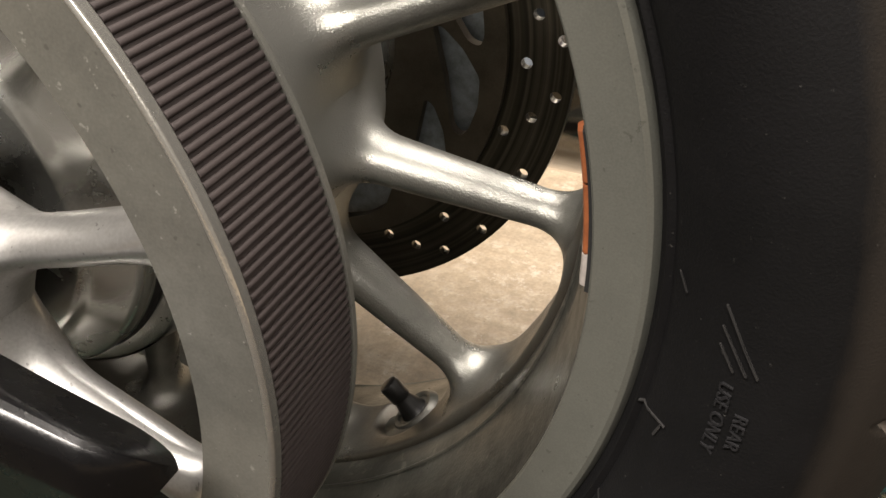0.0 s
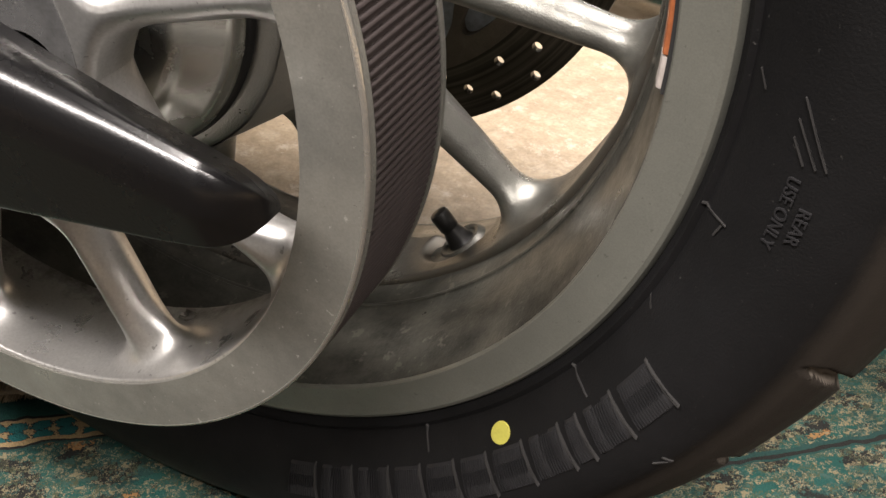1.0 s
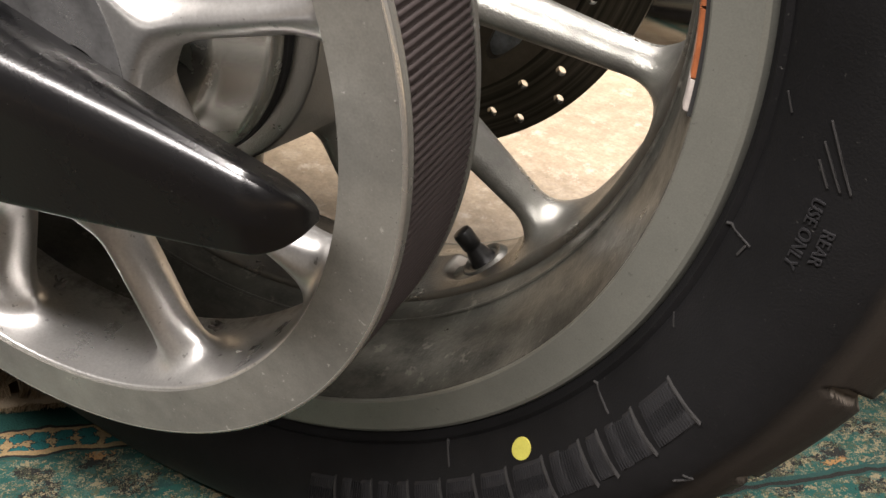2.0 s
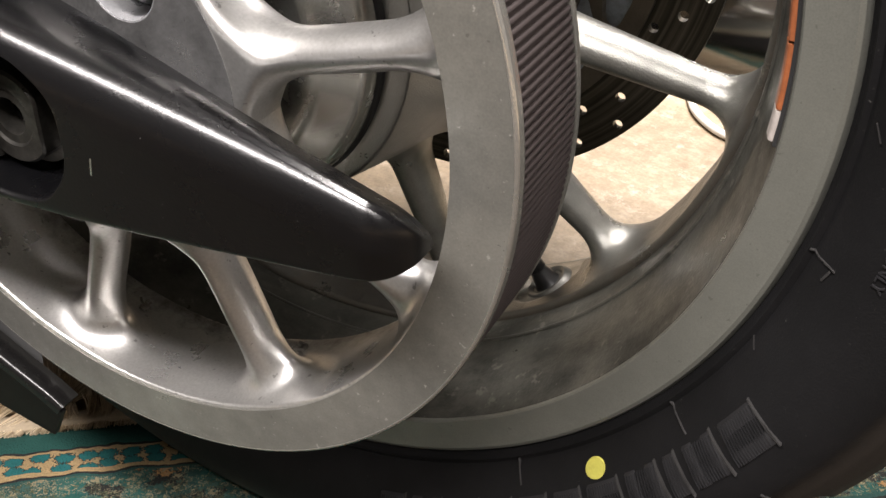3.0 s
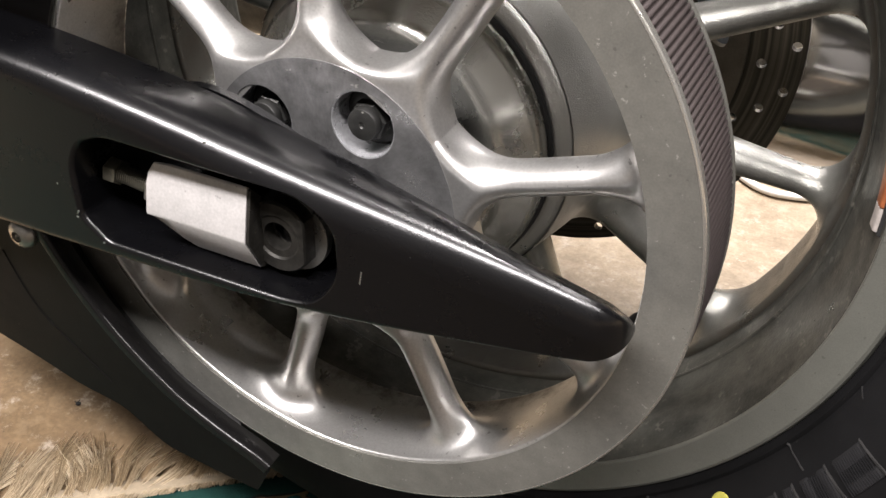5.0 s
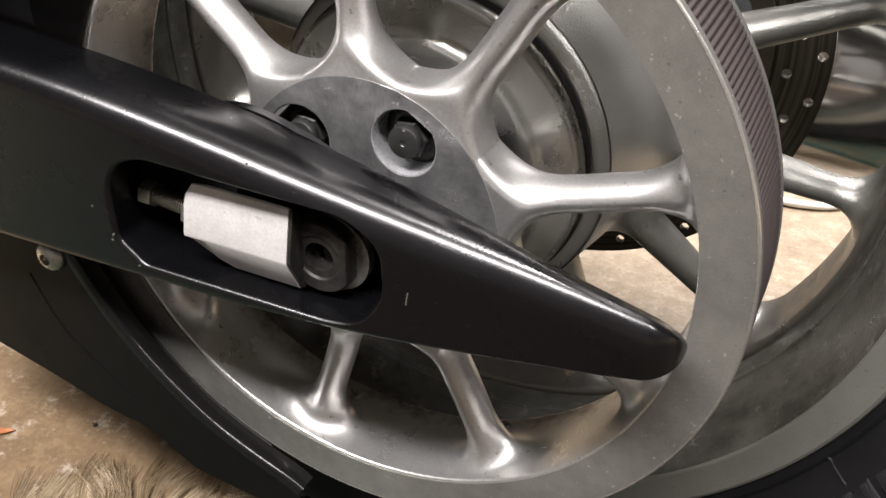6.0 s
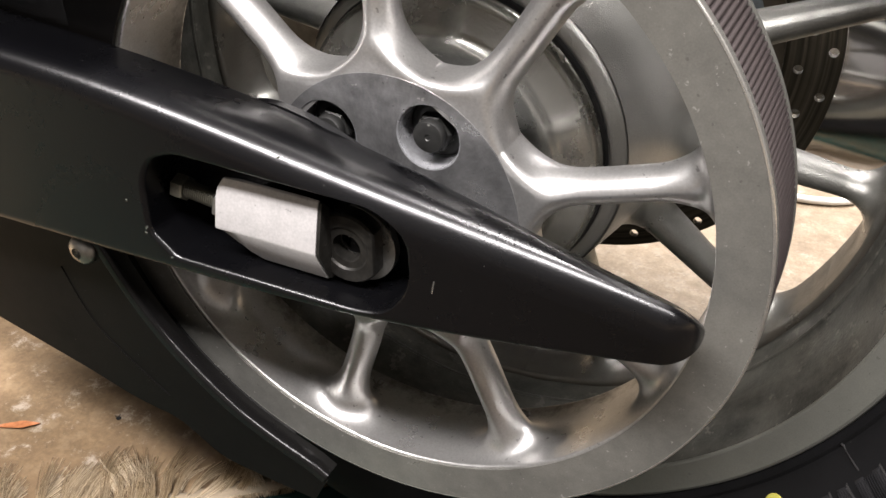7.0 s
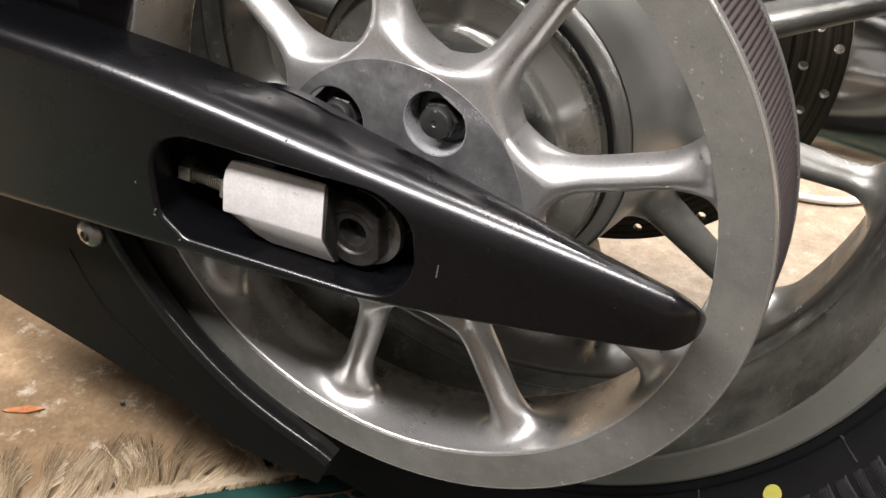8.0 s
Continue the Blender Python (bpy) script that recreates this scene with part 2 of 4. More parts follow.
def floor_material():
    m = material("mottled_beige_floor", 0.5, 0.0, (0.5, 0.4, 0.28), spec=0.4)
    v = coords(m)
    a = noise_of(m, v, 5.0, 8.0, 0.65)
    b = noise_of(m, v, 42.0, 6.0, 0.7)
    c = noise_of(m, v, 320.0, 3.0, 0.6)
    ra = ramp(m, a, "Fac", [(0.30, (0.17, 0.125, 0.08)), (0.5, (0.24, 0.185, 0.122)), (0.7, (0.30, 0.24, 0.165))])
    rb = ramp(m, b, "Fac", [(0.32, (0.15, 0.108, 0.068)), (0.52, (0.24, 0.185, 0.12)), (0.68, (0.36, 0.30, 0.225))])
    k = mix(m, "MIX", 0.5, (ra, "Color"), (rb, "Color"))
    k = mix(m, "OVERLAY", 0.28, k, (c, "Fac"))
    d = noise_of(m, v, 110.0, 5.0, 0.7)
    dr = ramp(m, d, "Fac", [(0.35, grey(0.25)), (0.65, grey(0.75))])
    k = mix(m, "OVERLAY", 0.24, k, (dr, "Color"))
    # rusty brown stain round the stand's side of the floor, with an uneven edge; it also paints in the bike's shade
    sv = coords(m, shift=(0.42, 0.05, 0))
    ln = m.node_tree.nodes.new("ShaderNodeVectorMath")
    ln.operation = "LENGTH"
    join_nodes(m, sv, "Vector", ln, 0)
    wide = noise_of(m, v, 9.0, 6.0, 0.7)
    far = node(m, "ShaderNodeMath")
    far.operation = "MULTIPLY_ADD"
    far.inputs[1].default_value = -0.5
    join_nodes(m, wide, "Fac", far, 0)
    join_nodes(m, ln, "Value", far, 2)
    st = ramp(m, far, "Value", [(0.0, grey(1)), (0.22, grey(0))])
    k2 = mix(m, "MULTIPLY", (st, "Color"), k, (0.62, 0.54, 0.45))
    # pale scuffs
    sc = noise_of(m, v, 38.0, 9.0, 0.78)
    scr = ramp(m, sc, "Fac", [(0.55, grey(0)), (0.64, grey(0.7))])
    k2 = mix(m, "MIX", (scr, "Color"), k2, (0.40, 0.345, 0.275))
    pit = noise_of(m, v, 210.0, 3.0, 0.6)
    pr = ramp(m, pit, "Fac", [(0.70, grey(0)), (0.74, grey(0.7))])
    k = mix(m, "MIX", (pr, "Color"), k2, (0.05, 0.035, 0.025))
    plug(m, k, "Base Color")
    rr = ramp(m, b, "Fac", [(0.3, grey(0.62)), (0.7, grey(0.42))])
    plug(m, (rr, "Color"), "Roughness")
    bump(m, b, "Fac", 0.3, 0.002)
    return m


FLOOR = floor_material()


def rug_material():
    """Green woven rug; local x runs along its fringed edge, local y from the edge inwards."""
    m = material("green_woven_rug", 0.95, 0.0, (0.05, 0.15, 0.12), spec=0.1)
    v = coords(m)
    sep = m.node_tree.nodes.new("ShaderNodeSeparateXYZ")
    warp = noise_of(m, v, 60.0, 2.0, 0.5)
    wob = node(m, "ShaderNodeMath")
    wob.operation = "MULTIPLY_ADD"
    wob.inputs[1].default_value, wob.inputs[2].default_value = 0.008, -0.004
    join_nodes(m, warp, "Fac", wob, 0)
    join_nodes(m, v, "Vector", sep, "Vector")
    y2 = node(m, "ShaderNodeMath")
    y2.operation = "ADD"
    join_nodes(m, sep, "Y", y2, 0)
    join_nodes(m, wob, "Value", y2, 1)
    yn = node(m, "ShaderNodeMath")
    yn.operation = "DIVIDE"
    yn.inputs[1].default_value = 0.4
    join_nodes(m, y2, "Value", yn, 0)
    green, dark, tan, teal = (0.014, 0.054, 0.046), (0.016, 0.016, 0.015), (0.22, 0.155, 0.08), (0.016, 0.042, 0.037)
    bands = ramp(m, yn, "Value", [
        (0.0, green), (0.050, green), (0.053, dark), (0.058, tan), (0.100, tan), (0.103, dark), (0.108, teal),
        (0.33, teal), (0.335, dark), (0.342, teal), (1.0, teal)])
    bands.color_ramp.interpolation = "CONSTANT"
    # scrolls, leaves and flowers of the field, in flat dyed colours with woven edges
    jit = noise_of(m, v, 650.0, 2.0, 0.6)
    woven = mix(m, "LINEAR_LIGHT", 0.0035, (v, "Vector"), (jit, "Color"))
    vs_ = m.node_tree.nodes.new("ShaderNodeMapping")
    vs_.inputs["Scale"].default_value = (0.7, 1.3, 1)
    m.node_tree.links.new(woven[0].outputs[woven[1]], vs_.inputs["Vector"])
    n0 = noise_of(m, vs_, 34.0, 2.0, 0.5)
    n1 = noise_of(m, vs_, 85.0, 1.5, 0.5)
    n2 = noise_of(m, vs_, 150.0, 1.5, 0.5)
    vo = node(m, "ShaderNodeTexVoronoi", Scale=19.0, Randomness=0.8)
    join_nodes(m, vs_, "Vector", vo, "Vector")
    beige, ochre, moss, sea = (0.155, 0.13, 0.08), (0.20, 0.11, 0.045), (0.05, 0.055, 0.032), (0.03, 0.065, 0.056)
    ground = ramp(m, n0, "Fac", [(0.0, dark), (0.40, green), (0.55, teal), (0.62, dark)])
    ground.color_ramp.interpolation = "CONSTANT"
    twig = ramp(m, n1, "Fac", [(0.0, grey(0)), (0.39, grey(1)), (0.43, grey(0)), (0.49, grey(1)), (0.535, grey(0)), (0.59, grey(1)), (0.63, grey(0))])
    twig.color_ramp.interpolation = "CONSTANT"
    twigc = ramp(m, n2, "Fac", [(0.0, moss), (0.46, beige), (0.54, sea)])
    twigc.color_ramp.interpolation = "CONSTANT"
    field = mix(m, "MIX", (twig, "Color"), (ground, "Color"), (twigc, "Color"))
    spr = ramp(m, n2, "Fac", [(0.0, grey(1)), (0.34, grey(0)), (0.63, grey(1))])
    spr.color_ramp.interpolation = "CONSTANT"
    sprc = ramp(m, n2, "Fac", [(0.0, sea), (0.5, beige)])
    sprc.color_ramp.interpolation = "CONSTANT"
    field = mix(m, "MIX", (spr, "Color"), field, (sprc, "Color"))
    fd = node(m, "ShaderNodeMath")
    fd.operation = "MULTIPLY_ADD"
    fd.inputs[1].default_value = 0.6
    join_nodes(m, n2, "Fac", fd, 0)
    join_nodes(m, vo, "Distance", fd, 2)
    isf = ramp(m, fd, "Value", [(0.0, grey(1)), (0.475, grey(0))])
    isf.color_ramp.interpolation = "CONSTANT"
    fcol = ramp(m, fd, "Value", [(0.0, beige), (0.38, ochre), (0.455, dark)])
    fcol.color_ramp.interpolation = "CONSTANT"
    field = mix(m, "MIX", (isf, "Color"), field, (fcol, "Color"))
    # teal lozenges inside the tan stripes
    lm = m.node_tree.nodes.new("ShaderNodeMapping")
    lm.inputs["Scale"].default_value = (74, 112, 1)
    m.node_tree.links.new(woven[0].outputs[woven[1]], lm.inputs["Vector"])
    wv = node(m, "ShaderNodeTexVoronoi", Scale=1.0, Randomness=0.4)
    wv.voronoi_dimensions = "2D"
    join_nodes(m, lm, "Vector", wv, "Vector")
    lz = ramp(m, wv, "Distance", [(0.0, (0.012, 0.075, 0.075)), (0.40, dark), (0.46, tan)])
    lz.color_ramp.interpolation = "CONSTANT"
    is_tan = ramp(m, yn, "Value", [(0.0, grey(0)), (0.062, grey(1)), (0.096, grey(0))])
    is_tan.color_ramp.interpolation = "CONSTANT"
    is_field = ramp(m, yn, "Value", [(0.0, grey(0)), (0.112, grey(1)), (0.325, grey(0)), (0.345, grey(1))])
    is_field.color_ramp.interpolation = "CONSTANT"
    c = mix(m, "MIX", (is_tan, "Color"), (bands, "Color"), (lz, "Color"))
    c = mix(m, "MIX", (is_field, "Color"), c, field)
    inner = ramp(m, n1, "Fac", [(0.0, (0.020, 0.016, 0.014)), (0.54, (0.09, 0.07, 0.045)), (0.58, (0.028, 0.022, 0.018)), (0.66, (0.02, 0.035, 0.03))])
    inner.color_ramp.interpolation = "CONSTANT"
    is_inner = ramp(m, yn, "Value", [(0.0, grey(0)), (0.52, grey(1))])
    is_inner.color_ramp.interpolation = "CONSTANT"
    c = mix(m, "MIX", (is_inner, "Color"), c, (inner, "Color"))
    knots = noise_of(m, v, 900.0, 2.0, 0.6)
    c = mix(m, "OVERLAY", 0.35, c, (knots, "Fac"))
    worn_pile = noise_of(m, v, 14.0, 4.0, 0.6)
    wp = ramp(m, worn_pile, "Fac", [(0.3, grey(0.60)), (0.7, grey(1.0))])
    c = mix(m, "MULTIPLY", 1.0, c, (wp, "Color"))
    plug(m, c, "Base Color")
    bump(m, knots, "Fac", 0.6, 0.0015)
    return m


RUG = rug_material()


# ---------------------------------------------------------------- mesh helpers
def finish(name, bm, mat, parent=None, label="", sharp=40):
    bmesh.ops.recalc_face_normals(bm, faces=bm.faces[:])
    me = bpy.data.meshes.new(name)
    bm.to_mesh(me)
    bm.free()
    for p in me.polygons:
        p.use_smooth = True
    me.set_sharp_from_angle(angle=radians(sharp))
    me.materials.append(mat)
    ob = new(name, me)
    if parent is not None:
        ob.parent = parent
    if label:
        tagged(ob, label)
    return ob


part = finish


def thing(name, m, label, category, group="", kind=""):
    ob = new(name)
    ob.empty_display_size = 0.02
    ob.matrix_world = m
    return tagged(ob, label, category, group, kind)


def again(ob, m):
    """Another part on the same mesh, at the local pose m."""
    o = ob.copy()
    scene.collection.objects.link(o)
    o.parent = ob.parent
    o.matrix_basis = m
    return o


def about_axle(deg):
    return Matrix.Rotation(-radians(deg), 4, "Y")


def polar(r, deg, y):
    return Vector((r * math.cos(radians(deg)), y, r * math.sin(radians(deg))))


def fillet(points, radius, n=4, closed=True):
    """Rounds the corners of a polyline. radius: one number, or one for each point."""
    out, k = [], len(points)
    for i, p in enumerate(points):
        p = Vector(p)
        rad = radius[i] if isinstance(radius, (list, tuple)) else radius
        if rad <= 0 or (not closed and i in (0, k - 1)):
            out.append(p)
            continue
        a, b = Vector(points[i - 1]) - p, Vector(points[(i + 1) % k]) - p
        t = min(rad, a.length * 0.45, b.length * 0.45)
        s, e = p + a.normalized() * t, p + b.normalized() * t
        for j in range(n + 1):
            u = j / n
            out.append(s * (1 - u) ** 2 + p * 2 * u * (1 - u) + e * u * u)
    return out


def lathe(profile, segs=160, closed=True, a0=0.0, a1=360.0, bm=None, warp=None):
    """Turns a profile of (radius, y) about the axle (the local y axis)."""
    bm = bm or bmesh.new()
    full = abs(a1 - a0 - 360) < 1e-6
    n = segs if full else segs + 1
    rings = []
    for i in range(n):
        a = a0 + (a1 - a0) * i / segs
        ring = []
        for r, y in profile:
            rr, yy = warp(a, r, y) if warp else (r, y)
            ring.append(bm.verts.new(polar(rr, a, yy)))
        rings.append(ring)
    m = len(profile)
    for i in range(segs):
        p, q = rings[i], rings[(i + 1) % n]
        for j in range(m if closed else m - 1):
            bm.faces.new((p[j], p[(j + 1) % m], q[(j + 1) % m], q[j]))
    if not full and closed:
        bm.faces.new(rings[0])
        bm.faces.new(rings[-1][::-1])
    return bm


def plate(loops, y0, y1, bm=None):
    """A flat plate between y0 and y1; loops of (x, z): the outline first, then its holes."""
    bm = bm or bmesh.new()
    for y in (y0, y1):
        edges = []
        for loop in loops:
            vs = [bm.verts.new((p[0], y, p[1])) for p in loop]
            edges += [bm.edges.new((vs[i], vs[(i + 1) % len(vs)])) for i in range(len(vs))]
        bmesh.ops.triangle_fill(bm, use_beauty=True, use_dissolve=False, edges=edges)
    bm.verts.ensure_lookup_table()
    half = sum(len(l) for l in loops)
    s = 0
    for loop in loops:
        k = len(loop)
        for i in range(k):
            a, b = s + i, s + (i + 1) % k
            v = bm.verts
            bm.faces.new((v[a], v[b], v[b + half], v[a + half]))
        s += k
    return bm


def ring_points(cx, cz, r, n=32, a0=0.0):
    return [(cx + r * math.cos(a0 + 2 * math.pi * i / n), cz + r * math.sin(a0 + 2 * math.pi * i / n)) for i in range(n)]


def loft(rings, bm=None, caps=True):
    """Skins closed rings of equal length."""
    bm = bm or bmesh.new()
    vs = [[bm.verts.new(p) for p in ring] for ring in rings]
    k = len(rings[0])
    for p, q in zip(vs, vs[1:]):
        for j in range(k):
            bm.faces.new((p[j], p[(j + 1) % k], q[(j + 1) % k], q[j]))
    if caps:
        bm.faces.new(vs[0])
        bm.faces.new(vs[-1][::-1])
    return bm


def rod(a, b, r0, r1=None, n=16, bm=None):
    """A straight round bar from a to b."""
    a, b = Vector(a), Vector(b)
    r1 = r0 if r1 is None else r1
    q = (b - a).to_track_quat("Z", "Y").to_matrix()
    rings = [[c + q @ Vector((r * math.cos(2 * math.pi * i / n), r * math.sin(2 * math.pi * i / n), 0)) for i in range(n)] for c, r in ((a, r0), (b, r1))]
    return loft(rings, bm)


def turned(profile, a, way, n=28, bm=None):
    """A turned piece: profile of (radius, distance) along way from the point a."""
    q = Vector(way).to_track_quat("Z", "Y").to_matrix()
    rings = [[Vector(a) + q @ Vector((r * math.cos(2 * math.pi * i / n), r * math.sin(2 * math.pi * i / n), d)) for i in range(n)] for r, d in profile]
    return loft(rings, bm)


def tube(points, r, n=10, bm=None):
    pts = [Vector(p) for p in points]
    rings = []
    for i, p in enumerate(pts):
        t = (pts[min(i + 1, len(pts) - 1)] - pts[max(i - 1, 0)]).normalized()
        s = t.cross(Vector((0, 0, 1))).normalized()
        u = s.cross(t)
        rings.append([p + r * (math.cos(2 * math.pi * k / n) * s + math.sin(2 * math.pi * k / n) * u) for k in range(n)])
    return loft(rings, bm)


def box(x0, x1, y0, y1, z0, z1, bevel=0.0, bm=None):
    bm = bm or bmesh.new()
    m = Matrix.Translation(((x0 + x1) / 2, (y0 + y1) / 2, (z0 + z1) / 2)) @ Matrix.Diagonal((x1 - x0, y1 - y0, z1 - z0, 1))
    made = bmesh.ops.create_cube(bm, size=1, matrix=m)
    if bevel:
        edges = {e for v in made["verts"] for e in v.link_edges}
        bmesh.ops.bevel(bm, geom=list(edges), offset=bevel, segments=2, affect="EDGES", profile=0.5)
    return bm


def cut(bm, cutters):
    """The solid bm less the solid cutters, as a new bmesh."""
    def as_ob(b, n):
        bmesh.ops.recalc_face_normals(b, faces=b.faces[:])
        me = bpy.data.meshes.new(n)
        b.to_mesh(me)
        b.free()
        return new(n, me)
    body = as_ob(bm, "raw_body")
    tools = [as_ob(c, "raw_tool") for c in cutters]
    for t in tools:
        mod = body.modifiers.new("cut", "BOOLEAN")
        mod.operation, mod.object, mod.solver = "DIFFERENCE", t, "EXACT"
    dg = bpy.context.evaluated_depsgraph_get()
    dg.update()
    me = bpy.data.meshes.new_from_object(body.evaluated_get(dg))
    out = bmesh.new()
    out.from_mesh(me)
    for o in (body, *tools):
        bpy.data.objects.remove(o)
    bpy.data.meshes.remove(me)
    return out


def smin(a, b, k):
    h = np.clip(0.5 + 0.5 * (b - a) / k, 0, 1)
    return b + (a - b) * h - k * h * (1 - h)


def round_box(u, v, u0, u1, v0, v1, r):
    """Distance to a rounded rectangle in two coordinates."""
    qu = np.abs(u - (u0 + u1) / 2) - (u1 - u0) / 2 + r
    qv = np.abs(v - (v0 + v1) / 2) - (v1 - v0) / 2 + r
    return np.hypot(np.maximum(qu, 0), np.maximum(qv, 0)) + np.minimum(np.maximum(qu, qv), 0) - r


def cast_sector(dist, lo, hi, step, half_angle):
    """One sector of a cast spider about the axle, skinned where dist(x, y, z) is nought, with smooth normals. The spoke lies along +x."""
    ax = [np.arange(a, b + step, step) for a, b in zip(lo, hi)]
    g = np.meshgrid(*ax, indexing="ij")
    d = dist(*g)
    neg = d < 0
    nc = tuple(k - 1 for k in d.shape)
    acc, cnt = np.zeros(nc + (3,)), np.zeros(nc)
    pos = np.stack(g, -1)
    corner = [(i, j, k) for i in (0, 1) for j in (0, 1) for k in (0, 1)]
    pick = lambda arr, c: arr[c[0]:c[0] + nc[0], c[1]:c[1] + nc[1], c[2]:c[2] + nc[2]]
    for a in corner:
        for b in corner:
            if sum(b) - sum(a) == 1 and sum(abs(p - q) for p, q in zip(a, b)) == 1:
                da, db = pick(d, a), pick(d, b)
                on = (da < 0) != (db < 0)
                u = np.where(on, da / np.where(on, da - db, 1), 0)[..., None]
                acc += np.where(on[..., None], pick(pos, a) * (1 - u) + pick(pos, b) * u, 0)
                cnt += on
    live = cnt > 0
    ids = -np.ones(nc, int)
    ids[live] = np.arange(live.sum())
    v = acc[live] / cnt[live][:, None]

    def slope(p):
        e = 1e-4
        return np.stack([(dist(*(p + e * np.eye(3)[c]).T) - dist(*(p - e * np.eye(3)[c]).T)) / (2 * e) for c in range(3)], -1)
    for _ in range(2):
        gr = slope(v)
        v = v - np.clip(dist(*v.T), -step, step)[:, None] * gr / np.maximum((gr * gr).sum(-1), 0.2)[:, None]
    quads = []
    for c in range(3):
        p, q = [k for k in range(3) if k != c]
        sl0, sl1 = [slice(None)] * 3, [slice(None)] * 3
        sl0[c], sl1[c] = slice(0, -1), slice(1, None)
        on = neg[tuple(sl0)] != neg[tuple(sl1)]
        ix = np.argwhere(on)
        ix = ix[(ix[:, p] > 0) & (ix[:, q] > 0) & (ix[:, p] < d.shape[p] - 1) & (ix[:, q] < d.shape[q] - 1)]
        ring = []
        for dp, dq in ((1, 1), (0, 1), (0, 0), (1, 0)):
            j = ix.copy()
            j[:, p] -= dp
            j[:, q] -= dq
            ring.append(ids[j[:, 0], j[:, 1], j[:, 2]])
        quads.append(np.stack(ring, -1))
    quads = np.concatenate(quads)
    quads = quads[(quads >= 0).all(1)]
    me = bpy.data.meshes.new("raw_cast")
    me.from_pydata(v.tolist(), [], quads.tolist())
    bm = bmesh.new()
    bm.from_mesh(me)
    bpy.data.meshes.remove(me)
    for s in (1, -1):
        n = Vector((-math.sin(half_angle) * 1.0, 0, s * math.cos(half_angle)))
        bmesh.ops.bisect_plane(bm, geom=bm.verts[:] + bm.edges[:] + bm.faces[:], plane_co=(0, 0, 0), plane_no=n, clear_outer=True)
    bmesh.ops.recalc_face_normals(bm, faces=bm.faces[:])
    return bm, slope


def cast_part(name, made, mat, parent, label=""):
    bm, slope = made
    me = bpy.data.meshes.new(name)
    bm.to_mesh(me)
    bm.free()
    co = np.empty(len(me.vertices) * 3)
    me.vertices.foreach_get("co", co)
    gr = slope(co.reshape(-1, 3))
    gr /= np.maximum(np.linalg.norm(gr, axis=1), 1e-6)[:, None]
    flip = sum(1 if Vector(gr[p.vertices[0]]).dot(p.normal) < 0 else -1 for p in me.polygons)
    if flip > 0:
        me.flip_normals()
    for p in me.polygons:
        p.use_smooth = True
    me.normals_split_custom_set_from_vertices([tuple(n) for n in gr])
    me.materials.append(mat)
    ob = new(name, me)
    ob.parent = parent
    return tagged(ob, label) if label else ob


def folded(x, z, sector):
    r, a = np.hypot(x, z), np.arctan2(z, x)
    a = (a + sector / 2) % sector - sector / 2
    return r, r * np.cos(a), r * np.sin(a)


def wheel_dist(x, y, z):
    r, u, t = folded(x, z, radians(30))
    far = np.clip((u - 0.105) / 0.085, -0.2, 1.1)
    w = 0.0098 - 0.0033 * far  # the spoke tapers outwards and leans away
    sp = (np.sqrt((t / w) ** 2 + ((y - 0.1681 - 0.0073 * far) / (1.42 * w)) ** 2 + 1e-9) - 1) * w
    cone = (r - 0.0852) * 0.985 - (y - 0.0800) * 0.17
    hubd = -smin(-cone, -round_box(r, y, -0.2, 0.0960, 0.050, 0.203, 0.006), 0.006)
    rimd = round_box(r, y, 0.1958, 0.2075, 0.1490, 0.190, 0.0022)
    return smin(smin(sp, hubd, 0.0190), rimd, 0.0215)


def pulley_dist(x, y, z):
    r, u, t = folded(x, z, radians(40))
    w = 0.0075 + 0.0130 * np.clip((u - 0.112) / 0.030, 0, 1.1) ** 2  # the foot flares along the rim
    tt = np.sqrt(t * t + 0.0014 ** 2)
    sp = ((np.abs(tt / w) ** 1.6 + np.abs((y - 0.0196) / (0.0103 - 0.0015 * np.clip((u - 0.112) / 0.030, 0, 1))) ** 1.6 + 1e-6) ** 0.625 - 1) * 0.0085
    hubd = round_box(r, y, -0.07, 0.0611, 0.0066, 0.0290, 0.004)
    rimd = round_box(r, y, 0.1386, 0.1420, 0.0012, 0.0472, 0.0008)
    d = smin(smin(sp, hubd, 0.0241), rimd, 0.0105)
    return -smin(-d, -(0.0062 - 0.086 * np.maximum(0, r - 0.080) - y), 0.0015)


# ---------------------------------------------------------------- the room
bm = bmesh.new()
vs = [bm.verts.new(p) for p in ((-3, -2.6, 0), (3, -2.6, 0), (3, 3.4, 0), (-3, 3.4, 0))]
bm.faces.new(vs)
tagged(finish("floor", bm, FLOOR), "mottled beige concrete floor with scuffs, stains and painted-in shade", "floor", kind="structure")
for nm, b in (("wall_south", (-3.1, 3.1, -2.7, -2.6, 0, 2.5)), ("wall_north", (-3.1, 3.1, 3.4, 3.5, 0, 2.5)), ("wall_west", (-3.1, -3.0, -2.6, 3.4, 0, 2.5)), ("wall_east", (3.0, 3.1, -2.6, 3.4, 0, 2.5))):
    tagged(finish(nm, box(*b), WALLPAINT), "plain painted garage wall", "wall", kind="structure")
tagged(finish("ceiling", box(-3.1, 3.1, -2.7, 3.5, 2.5, 2.6), CEILPAINT), "plain pale garage ceiling", "ceiling", kind="structure")
LAMPCASE = material("lamp_case_enamel", 0.4, 0.0, (0.8, 0.8, 0.78))
